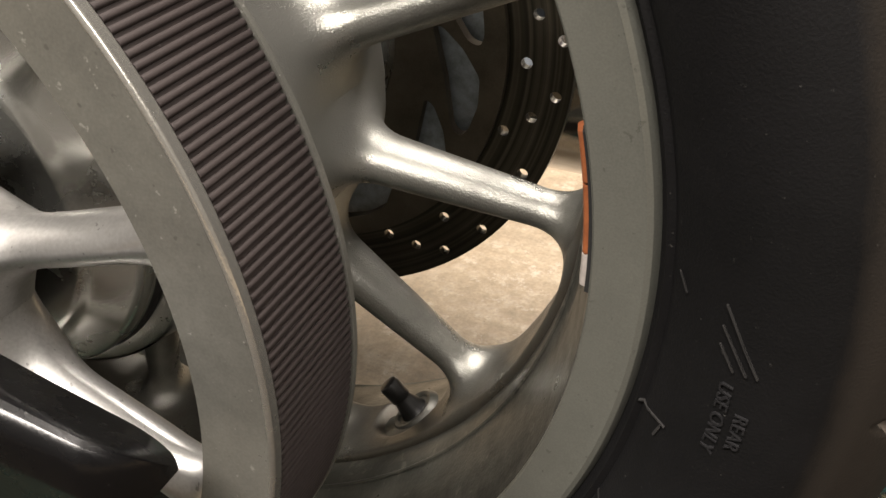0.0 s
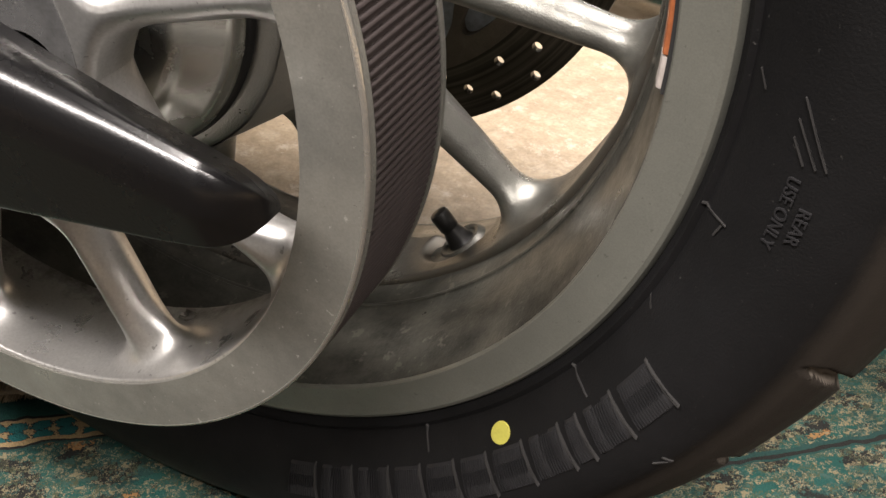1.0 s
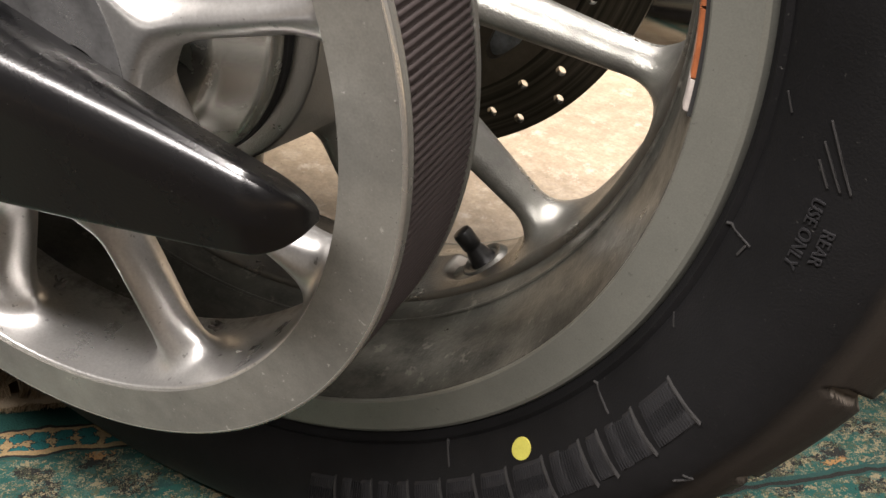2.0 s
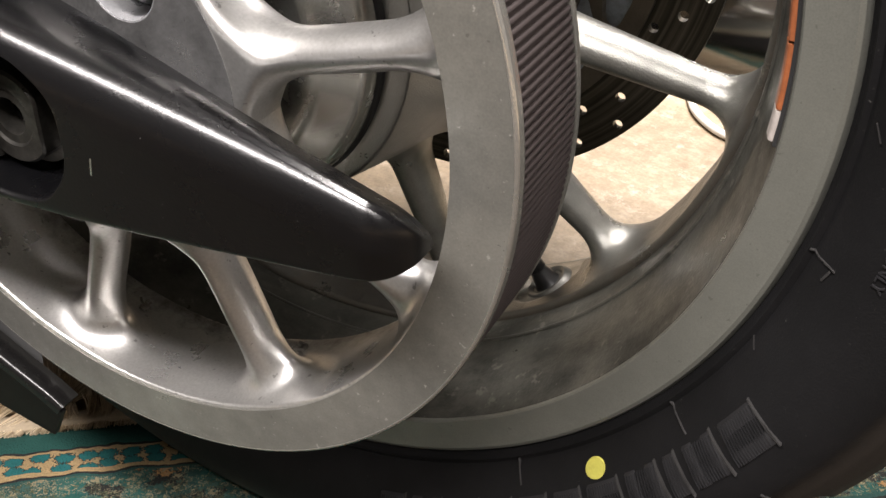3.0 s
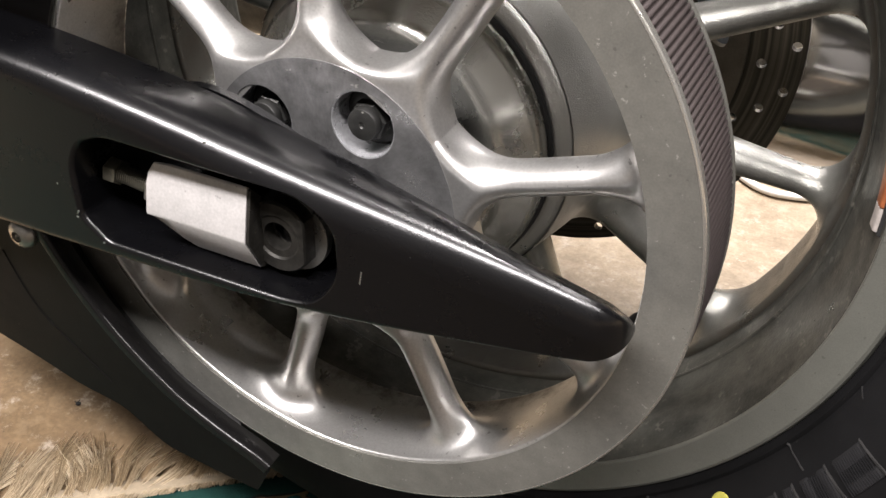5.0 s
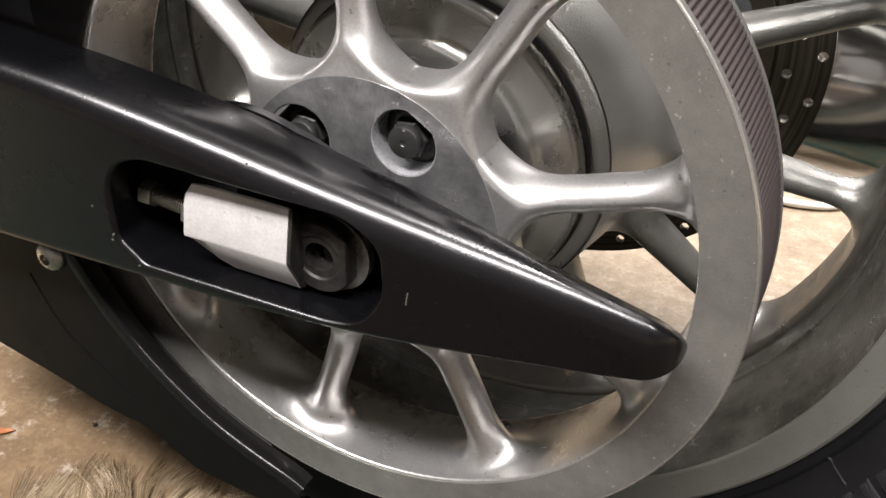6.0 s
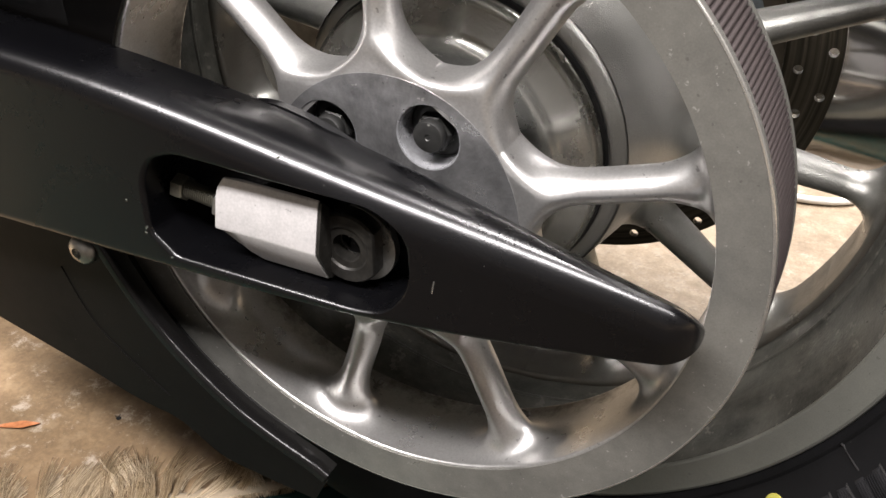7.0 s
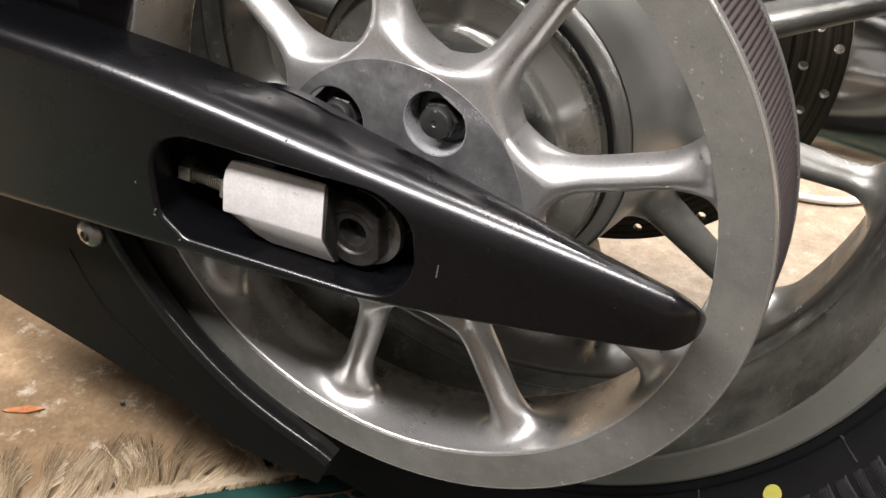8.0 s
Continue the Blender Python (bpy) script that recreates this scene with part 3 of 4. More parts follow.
for lx, ly, lz, ll, lb, lw in LAMPS:
    fx = thing("ceiling_lamp", pose(lx, ly, 2.5), "white enamelled tube lamp fixed to the ceiling", "ceiling lamp", "tube lamps under the ceiling")
    part("housing", box(-ll / 2 - 0.04, ll / 2 + 0.04, -lb / 2 - 0.03, lb / 2 + 0.03, -0.09, 0.0, 0.01), LAMPCASE, fx)


# ---------------------------------------------------------------- rear wheel
AXLE = pose(0, 0, AXLE_Z)
wheel = thing("rear_wheel", AXLE, "grey cast motorcycle wheel with a black tyre on the rug", "motorcycle wheel")
MID = 0.160
LIP = [(0.2340, 0.0945), (0.2332, 0.0890), (0.2312, 0.0864), (0.2295, 0.0858), (0.2270, 0.0864), (0.2146, 0.0867), (0.2139, 0.0874), (0.2138, 0.0900), (0.2200, 0.0980)]
BARREL = [(0.2146, 0.0885), (0.2136, 0.0892), (0.2130, 0.0915), (0.2118, 0.0960), (0.2095, 0.1030), (0.2062, 0.1150), (0.2040, 0.1280), (0.2014, 0.1345), (0.1999, 0.1390), (0.1994, 0.1460), (0.1992, 0.1560)]
part("rim_lip", lathe(LIP, 256), LIPPAINT, wheel, "flat grey rim lip", sharp=30)
back_lip = [(r, 2 * MID - y) for r, y in LIP]
part("rim_lip", lathe(back_lip, 160), LIPPAINT, wheel, "flat grey rim lip", sharp=30)
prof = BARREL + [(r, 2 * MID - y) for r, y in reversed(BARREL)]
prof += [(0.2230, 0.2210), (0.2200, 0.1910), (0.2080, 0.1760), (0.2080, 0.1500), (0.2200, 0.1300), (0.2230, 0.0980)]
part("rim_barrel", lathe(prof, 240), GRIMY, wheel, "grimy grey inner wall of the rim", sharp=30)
first = cast_part("spoke", cast_sector(wheel_dist, (0.070, 0.077, -0.058), (0.206, 0.208, 0.058), 0.0013, radians(15)), WHEEL, wheel)
first.matrix_basis = about_axle(-9.4)
for k in range(1, 12):
    again(first, about_axle(-9.4 + 30 * k + (5.0 if k == 6 else 0.0)))
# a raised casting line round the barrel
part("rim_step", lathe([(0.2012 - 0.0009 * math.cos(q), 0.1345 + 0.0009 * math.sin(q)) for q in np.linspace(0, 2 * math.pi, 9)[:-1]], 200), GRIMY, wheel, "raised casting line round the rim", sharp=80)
hub = [(0.030, 0.050), (0.050, 0.050), (0.0585, 0.0512), (0.0618, 0.0545), (0.0740, 0.0610), (0.0758, 0.0640), (0.0762, 0.0690), (0.0740, 0.0698), (0.0740, 0.0760),
       (0.0750, 0.2050), (0.0800, 0.2150), (0.0780, 0.2480), (0.030, 0.2480)]
part("hub", lathe(fillet(hub, 0.0015, 2), 128), HUBMETAL, wheel, "polished aluminium hub")
part("hub_shoulder", lathe(fillet([(0.0742, 0.0740), (0.0790, 0.0744), (0.0835, 0.0765), (0.0850, 0.0800), (0.0850, 0.1100), (0.0742, 0.1100)], 0.0015, 2), 128), WHEEL, wheel, "grey cast shoulder of the hub")
part("seal_ring", lathe([(0.0754 + 0.0020 * math.cos(a), 0.0718 + 0.0024 * math.sin(a)) for a in np.linspace(0, 2 * math.pi, 9)[:-1]], 96), FOAM_SHADE_BLACK, wheel, "black rubber seal ring")

# tyre
SIDE = [(0.2300, 0.0960), (0.2318, 0.0905), (0.2345, 0.0868), (0.2352, 0.0838), (0.2375, 0.0845), (0.2390, 0.0815), (0.2450, 0.0760), (0.2520, 0.0710), (0.2600, 0.0672), (0.2680, 0.0655), (0.2750, 0.0655),
        (0.2810, 0.0675), (0.2835, 0.0690), (0.2850, 0.0712), (0.2930, 0.0755), (0.3015, 0.0835), (0.3085, 0.0930), (0.3140, 0.1035), (0.3178, 0.1160), (0.3203, 0.1290), (0.3218, 0.1440), (0.3222, 0.1600)]


def side_y(r):
    return float(np.interp(r, [p[0] for p in SIDE[3:18]], [p[1] for p in SIDE[3:18]]))


def fine_profile(pts, step):
    out = []
    for a, b in zip(pts, pts[1:]):
        n = max(1, int(math.dist(a, b) / step))
        out += [(a[0] + (b[0] - a[0]) * i / n, a[1] + (b[1] - a[1]) * i / n) for i in range(n)]
    return out + [pts[-1]]


wall_half, tread_half = fine_profile(SIDE[:12], 0.0045), fine_profile(SIDE[12:], 0.0022)
back_half = [(r, 2 * MID - y) for r, y in reversed(fine_profile(SIDE, 0.006)[:-1])]
tyre_prof = wall_half + tread_half + back_half + [(0.2300, 0.2060), (0.2300, 0.1140)]


def groove_depth(a, y):
    """Slanted tread grooves that start on the near shoulder, every 12 degrees."""
    best = 0.0
    for k0 in (0, 1):
        ys = 0.0735 if k0 == 0 else 0.0798
        if not ys < y < 0.150:
            continue
        u = (a + 15.2 - 12.0 * k0 + 125.0 * (y - ys) + 12.0) % 24.0 - 12.0
        w = 0.0034 * math.sqrt(min(1.0, (y - ys) / 0.005)) * math.sqrt(min(1.0, (0.150 - y) / 0.05))
        best = max(best, min(1.0, max(0.0, (w - abs(u) * 0.0053) / 0.0012)))
    return best


def grooves(a, r, y):
    if r < 0.2845 or y > 0.152:
        return r, y
    d = 0.0045 * groove_depth(a, y)
    return r - d * 0.8, y + d * 0.6


bm = lathe(tyre_prof, 1600, warp=grooves)
for v in bm.verts:  # the tyre is pressed flat where it carries the load
    v.co.z = max(v.co.z, 0.004 - AXLE_Z)
for f in bm.faces:
    c = f.calc_center_median()
    if c.y < 0.152 and math.hypot(c.x, c.z) > 0.283 and groove_depth(math.degrees(math.atan2(c.z, c.x)), c.y - 0.002) > 0.75:
        f.material_index = 1
tyre = part("tyre", bm, RUBBER, wheel, "black rubber tyre with worn shoulder grooves", sharp=60)
tyre.data.materials.append(SIPE)


def on_side(points, lift, sink=0.0006):
    """A low raised shape on the tyre's wall: points of (degrees, radius)."""
    bm = bmesh.new()
    top, low = [], []
    for a, r in points:
        y = side_y(r)
        top.append(bm.verts.new(polar(r, a, y - lift)))
        low.append(bm.verts.new(polar(r, a, y + sink)))
    k = len(points)
    bm.faces.new(top)
    for i in range(k):
        bm.faces.new((top[i], top[(i + 1) % k], low[(i + 1) % k], low[i]))
    return bm


def rib_line(a0, r0, a1, r1, wide, lift, n=6):
    p0, p1 = polar(r0, a0, 0), polar(r1, a1, 0)
    d = (p1 - p0).normalized()
    s = Vector((-d.z, 0, d.x)) * wide / 2
    edge = []
    for side in (1, -1):
        for i in range(n + 1):
            u = i / n if side == 1 else 1 - i / n
            q = p0.lerp(p1, u) + s * side
            edge.append((math.degrees(math.atan2(q.z, q.x)), math.hypot(q.x, q.z)))
    return on_side(edge, lift)


for seg in ((3.9, 0.2538, -0.2, 0.2644), (2.4, 0.2535, -0.3, 0.2615), (1.1, 0.2535, -0.4, 0.2580), (-8.0, 0.2357, -7.9, 0.2452), (-9.3, 0.2430, -8.1, 0.2440),
            (-30.5, 0.2360, -30.2, 0.2468), (-52.0, 0.2362, -52.0, 0.2450), (4.2, 0.2400, 3.0, 0.2425), (-18.4, 0.2375, -19.0, 0.2400), (29.5, 0.2375, 29.0, 0.2480), (-29.3, 0.2790, -28.2, 0.2835), (-28.2, 0.2790, -28.2, 0.2835)):
    part("moulded_rib", rib_line(*seg, 0.0005, 0.0009), RIDGE, tyre)

# raised maker's blocks: plain slanted bars, some striped
def side_block(a, wide, r0, r1, shear, lift, hollow=0):
    bm = bmesh.new()
    us = (0.0, 0.05, 0.30, 0.36, 0.64, 0.70, 0.95, 1.0)
    k = len(us)
    top = []
    for i, u in enumerate(us):
        row = []
        for j, w in enumerate(us):
            r = r0 + (r1 - r0) * w
            low = i in (0, k - 1) or j in (0, k - 1)
            if hollow == 1:
                low = low or j in (3, 4)
            elif hollow == 2:
                low = low or i in (3, 4)
            row.append(bm.verts.new(polar(r, a - wide * u + shear * w, side_y(r) - (-0.0001 if low else lift))))
        top.append(row)
    for i in range(k - 1):
        for j in range(k - 1):
            bm.faces.new((top[i][j], top[i + 1][j], top[i + 1][j + 1], top[i][j + 1]))
    return bm


at = -22.4
for k, (wide, hollow) in enumerate(((4.4, 1), (3.8, 2), (1.5, 0), (4.0, 2), (3.9, 1), (3.4, 1), (3.6, 1), (3.4, 0), (4.0, 2), (4.0, 2), (3.4, 1))):
    blk = part("moulded_block", side_block(at, wide, 0.2495, 0.2660, -0.4, 0.0009, hollow), LETTER, tyre, "raised rubber block on the tyre wall", sharp=50)
    part("block_edge", rib_line(at + 0.12, 0.2488, at - 0.30, 0.2668, 0.0006, 0.0016, 5), RIDGE, blk)
    for j in range(int(wide / 0.30)):
        aa = at - 0.18 - 0.30 * j
        part("stripe", rib_line(aa, 0.2503, aa - 0.75, 0.2650, 0.00035, 0.0013, 4), LETTER, blk)
    at -= wide + 0.95


def sidewall_words(body, a_mid, r_base, size):
    cu = bpy.data.curves.new("words", "FONT")
    cu.body, cu.size, cu.align_x, cu.extrude = body, size, "CENTER", 0.0004
    ob = new("words_raw", cu)
    dg = bpy.context.evaluated_depsgraph_get()
    dg.update()
    me = bpy.data.meshes.new_from_object(ob.evaluated_get(dg))
    bpy.data.objects.remove(ob)
    bm = bmesh.new()
    bm.from_mesh(me)
    for v in bm.verts:
        r = r_base + v.co.y
        a = a_mid - math.degrees(v.co.x / r_base)
        v.co = polar(r, a, side_y(r) - 0.0004 - v.co.z)
    return part("moulded_word", bm, LETTER, tyre, "raised rubber words")


sidewall_words("REAR", -4.5, 0.2613, 0.0054)
sidewall_words("USE ONLY", -4.2, 0.2555, 0.0054)
dot = [(-42.0 + math.degrees(0.0053 * math.cos(t) / 0.245), 0.2447 + 0.0035 * math.sin(t)) for t in np.linspace(0, 2 * math.pi, 25)[:-1]]
part("dot_sticker", on_side(dot, 0.0009), YELLOW, tyre, "round yellow balance-dot sticker")

# valve, standing in a shallow dish cast into the rim
VB = polar(0.2018, -53.8, 0.1800)
for sp in [o for o in wheel.children if o.name.startswith("spoke")]:
    turn = math.degrees(math.atan2(sp.matrix_basis[2][0], sp.matrix_basis[0][0]))
    if min(abs(turn + 39.4), abs(turn + 69.4)) > 1:
        continue
    sp.data = sp.data.copy()
    for v in sp.data.vertices:
        p = sp.matrix_basis @ v.co
        r, a = math.hypot(p.x, p.z), math.degrees(math.atan2(p.z, p.x))
        if r > 0.188:
            d = math.hypot(radians(a + 53.8) * r, p.y - 0.180)
            w = max(0.0, min(1.0, (0.023 - d) / 0.009))
            g = 1 + 0.0062 * w * w * (3 - 2 * w) / r
            v.co = Vector((v.co.x * g, v.co.y, v.co.z * g))
vd = (polar(0.1785, -54.4, 0.1770) - VB).normalized()
valve = part("valve_stem", turned([(0.0085, -0.004), (0.0085, 0.0020), (0.0072, 0.0038), (0.0062, 0.0065), (0.0055, 0.0095), (0.0047, 0.012), (0.0046, 0.014)], VB, vd), VALVE, wheel, "black rubber valve stem")
part("valve_cap", turned([(0.0046, 0.0130), (0.0052, 0.0138), (0.0052, 0.0220), (0.0046, 0.0235), (0.003, 0.0240)], VB, vd), VALVE, valve, "black plastic valve cap")
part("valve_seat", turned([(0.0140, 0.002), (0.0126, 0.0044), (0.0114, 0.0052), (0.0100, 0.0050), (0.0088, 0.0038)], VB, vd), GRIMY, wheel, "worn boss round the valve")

# stick-on balance weights on the rim's inner wall
for a0, a1, mt, lb in ((8.4, 12.6, ORANGE, "copper-orange stick-on balance weight"), (2.1, 8.1, ORANGE, "copper-orange stick-on balance weight"), (-1.0, 1.9, SILVERTAPE, "bare metal stick-on balance weight")):
    w = [(0.2125, 0.0930), (0.2098, 0.0932), (0.2080, 0.1000), (0.2104, 0.1030)]
    bw = part("balance_weight", lathe(fillet(w, 0.001, 2), 8, a0=a0, a1=a1), mt, wheel, lb)
    part("foam_strip", lathe([(0.2140, 0.0910), (0.2118, 0.0914), (0.2108, 0.0962), (0.2128, 0.0962)], 8, a0=a0 - 0.2, a1=a1 + 0.2), FOAM_SHADE_BLACK, bw, "black adhesive foam edge")

# ---------------------------------------------------------------- brake disc on the far side
disc = thing("brake_disc", pose(-0.0049, 0.020, AXLE_Z - 0.0123), "drilled steel brake disc with a bronze-grey carrier", "brake disc")
holes = []
for p in range(8):
    for r, a in ((0.1335, -62.5), (0.1448, -57.1), (0.1542, -51.5), (0.1376, -46.0), (0.1556, -40.8), (0.1440, -36.0), (0.1345, -30.4), (0.1524, -24.3)):
        q = polar(r, a + 45 * p, 0)
        holes.append(ring_points(q.x, q.z, 0.0030, 12))
part("friction_ring", plate([ring_points(0, 0, 0.1616, 180), ring_points(0, 0, 0.1270, 120)] + holes, 0.2600, 0.2650), DISCMETAL, disc, "drilled friction ring with worn streaks", sharp=30)
slots = []
BLADE = [(0.0900, 7.0), (0.0955, 6.5), (0.1060, 0.5), (0.1156, -6.3), (0.1178, -13.7), (0.1172, -21.0), (0.1150, -24.0), (0.1085, -23.0), (0.0972, -9.3), (0.0920, 0.0)]
for p in range(14):
    slots.append([tuple(v) for v in fillet([polar(r, a + 360 * p / 14, 0).xz for r, a in BLADE], 0.003, 3)])
part("carrier", plate([ring_points(0, 0, 0.1285, 120), ring_points(0, 0, 0.055, 60)] + slots, 0.2565, 0.2625), CARRIER, disc, "bronze-grey carrier with slanted windows", sharp=30)
part("backing_plate", lathe([(0.05, 0.2680), (0.1215, 0.2680), (0.1215, 0.2740), (0.05, 0.2740)], 96), GALV, disc, "galvanised plate behind the windows")

# ---------------------------------------------------------------- belt pulley
pulley = thing("drive_pulley", AXLE, "large silver spoked belt pulley beside the wheel", "belt pulley")
rimp = [(0.1393, 0.0), (0.1586, 0.0), (0.1588, 0.0012), (0.1588, 0.0036), (0.1560, 0.0040), (0.1545, 0.0060), (0.1545, 0.0400), (0.1560, 0.0425), (0.1600, 0.0430), (0.1602, 0.0446), (0.1585, 0.0462), (0.1415, 0.0470), (0.1405, 0.0450), (0.1405, 0.0020)]
part("pulley_rim", lathe(rimp, 256), FLANGE, pulley, "dull grey flat flange with a bright worn edge", sharp=28)
part("edge_bead", lathe([(0.1582, 0.0004), (0.1586, -0.0001)] + [(0.1586 + 0.0013 * math.sin(q), 0.0012 - 0.0013 * math.cos(q)) for q in (0.2, 0.45, 0.7, 0.95, 1.2, 1.4, 1.57)] + [(0.1599, 0.0038), (0.1582, 0.0038)], 256), BRIGHT, pulley, "bright worn chamfer", sharp=60)
OFF = Vector((0.0019, 0, -0.0007))  # the spider sits a little off the rim's centre
first = cast_part("spoke", cast_sector(pulley_dist, (0.052, -0.001, -0.056), (0.1425, 0.050, 0.056), 0.0011, radians(20)), PULLEY, pulley)
for k in range(9):
    turn = about_axle(16.3 + 40 * k)
    sp = first if k == 0 else again(first, turn)
    sp.matrix_basis = turn
    if k:
        sp.data = sp.data.copy()
back = first.data.copy()
for sp in [o for o in pulley.children if o.name.startswith("spoke")]:
    way = sp.matrix_basis.to_3x3().inverted() @ OFF
    for v, o in zip(sp.data.vertices, back.vertices):
        r = math.hypot(o.co.x, o.co.z)
        v.co = o.co + way * max(0.0, min(1.0, (0.138 - r) / 0.045))
bpy.data.meshes.remove(back)
HUB = Matrix.Translation(OFF)
BOLTS = [63.6 + 72 * k for k in range(5)]
pockets = [ring_points(*polar(0.0405, a, 0).xz, 0.0143, 40) for a in BOLTS]
part("hub_face", plate([ring_points(0, 0, 0.0591, 120)] + pockets, 0.0058, 0.0220), HUBFACE, pulley, "dark machined face with bolt pockets", sharp=30).matrix_basis = HUB
for a in BOLTS:
    c = polar(0.0405, a, 0) + OFF
    part("pocket_wall", turned([(0.0152, 0.0), (0.0152, 0.0140), (0.0143, 0.0158), (0.0138, 0.0158), (0.0136, 0.0152), (0.0134, 0.0)], (c.x, 0.0220, c.z), (0, -1, 0), 40), POCKET, pulley, "bright bored pocket wall")
    b = part("pulley_bolt", turned([(0.0135, 0.0), (0.0135, 0.0005), (0.0117, 0.0006), (0.0117, 0.0030), (0.0106, 0.0040), (0.0090, 0.0042)], (c.x, 0.0190, c.z), (0, -1, 0)), BOLTMETAL, pulley, "dark flanged bolt sunk in its pocket")
    hexa = [[(c.x + rr * math.cos(k * math.pi / 3 + a + 0.4), y, c.z + rr * math.sin(k * math.pi / 3 + a + 0.4)) for k in range(6)] for rr, y in ((0.0084, 0.0150), (0.0084, 0.0104), (0.0076, 0.0096))]
    part("bolt_head", loft(hexa), BOLTMETAL, b)
    part("bolt_end", turned([(0.0068, 0.0), (0.0068, 0.0036), (0.0064, 0.0042), (0.0056, 0.0044), (0.0014, 0.0044), (0.0010, 0.0040)], (c.x, 0.0100, c.z), (0, -1, 0)), BOLTMETAL, b, "round worn end of the bolt")

# ---------------------------------------------------------------- drive belt
belt = thing("drive_belt", AXLE, "brown-black ribbed rubber drive belt wrapped round the pulley", "drive belt")
RB, Y0B, Y1B = 0.1595, 0.0042, 0.0425
bm = bmesh.new()
path = []
for i in range(60):
    u = i / 60
    path.append((Vector((-0.62 + u * 0.62, 0, RB - 0.06 + u * 0.06)), Vector((-0.096, 0, 1)).normalized(), 0.0))
n = 184
for i in range(n + 1):
    a = 92 - 184 * i / n
    path.append((polar(RB, a, 0), polar(1, a, 0), -0.0006))
for i in range(1, 60):
    u = i / 60
    path.append((Vector((-u * 0.62, 0, -RB + u * 0.06)), Vector((-0.096, 0, -1)).normalized(), 0.0))
vs = []
for p, nrm, h in path:
    vs.append([bm.verts.new(p + nrm * (h + o) + Vector((0, y, 0))) for o, y in ((-0.0048, Y0B), (-0.0006, Y0B), (0.0, Y0B + 0.0006), (0.0, Y1B - 0.0006), (-0.0006, Y1B), (-0.0048, Y1B))])
for p, q in zip(vs, vs[1:]):
    for j in range(6):
        bm.faces.new((p[j], p[(j + 1) % 6], q[(j + 1) % 6], q[j]))
bm.faces.new(vs[0])
bm.faces.new(vs[-1][::-1])
part("belt_band", bm, BELT, belt, sharp=50)
ridge = [(-0.00098, -0.0008), (-0.00088, -0.0002), (-0.00060, 0.0002), (-0.00025, 0.00038), (0.00025, 0.00038), (0.00060, 0.0002), (0.00088, -0.0002), (0.00098, -0.0008)]
rib = part("belt_rib", loft([[Vector((RB + h * sc, y, t_)) for t_, h in ridge] for y, sc in ((Y0B + 0.0002, 0.4), (Y0B + 0.0010, 1.0), (Y1B - 0.0010, 1.0), (Y1B - 0.0002, 0.4))]), BELT, belt, sharp=70)
rib.matrix_basis = about_axle(91.5)
for k in range(1, 184):
    again(rib, about_axle(91.5 - k))

# ---------------------------------------------------------------- swingarm end
arm = thing("swingarm", pose(0, 0, 0), "gloss black tapered swingarm with a slotted axle adjuster", "swingarm")
ARM = [  # x, bottom, top, front, back
    (-0.46, 0.281, 0.384, -0.050, 0.000), (-0.30, 0.2825, 0.377, -0.049, -0.002), (-0.19, 0.2838, 0.3705, -0.0475, -0.003), (-0.09, 0.2838, 0.3630, -0.0450, -0.005), (0.00, 0.2845, 0.3490, -0.0415, -0.006),
    (0.045, 0.2882, 0.3408, -0.0395, -0.0095), (0.075, 0.2914, 0.3350, -0.0375, -0.0115), (0.110, 0.2949, 0.3270, -0.0352, -0.0115), (0.145, 0.3000, 0.3178, -0.0320, -0.0110)]


def arm_at(x, c):
    w = min(0.040, max(0.0, (0.145 - x) * 0.6))
    return sum(float(np.interp(x + w * o / 4, [a[0] for a in ARM], [a[c] for a in ARM])) for o in range(-4, 5)) / 9


RIDGE_UP = ([-0.46, -0.11, -0.07, -0.03, 0.01, 0.05], [0.0075, 0.0065, 0.0055, 0.0034, 0.0014, 0.0])  # the front ridge stands above the back edge
FLAT = ([-0.46, -0.15, -0.05, 0.04, 0.08, 0.105, 0.14], [0.90, 0.86, 0.82, 0.74, 0.46, 0.26, 0.24])  # share of the depth that the flat top takes
DROP = ([-0.1, 0.02, 0.05, 0.08, 0.105, 0.14], [0.0006, 0.0008, 0.0, -0.0010, -0.0020, -0.0020])  # height lost across the flat top
BACK = ([-0.46, -0.05, 0.02, 0.05, 0.08, 0.11, 0.14], [0.0019, 0.0022, 0.0046, 0.0060, 0.0080, 0.0090, 0.0090])  # depth of the back edge under the ridge
LEAN = ([0.0, 0.05, 0.11, 0.14], [0.0, 0.001, 0.004, 0.004])  # the front face leans in towards its foot
SHARP = ([0.045, 0.120], [0.0, 1.0])  # how far the broad front corner has become a tight one with a bevel over it


def eased(table, x, wide=0.035):
    return sum(float(np.interp(x + wide * o / 4, *table)) for o in range(-4, 5)) / 9


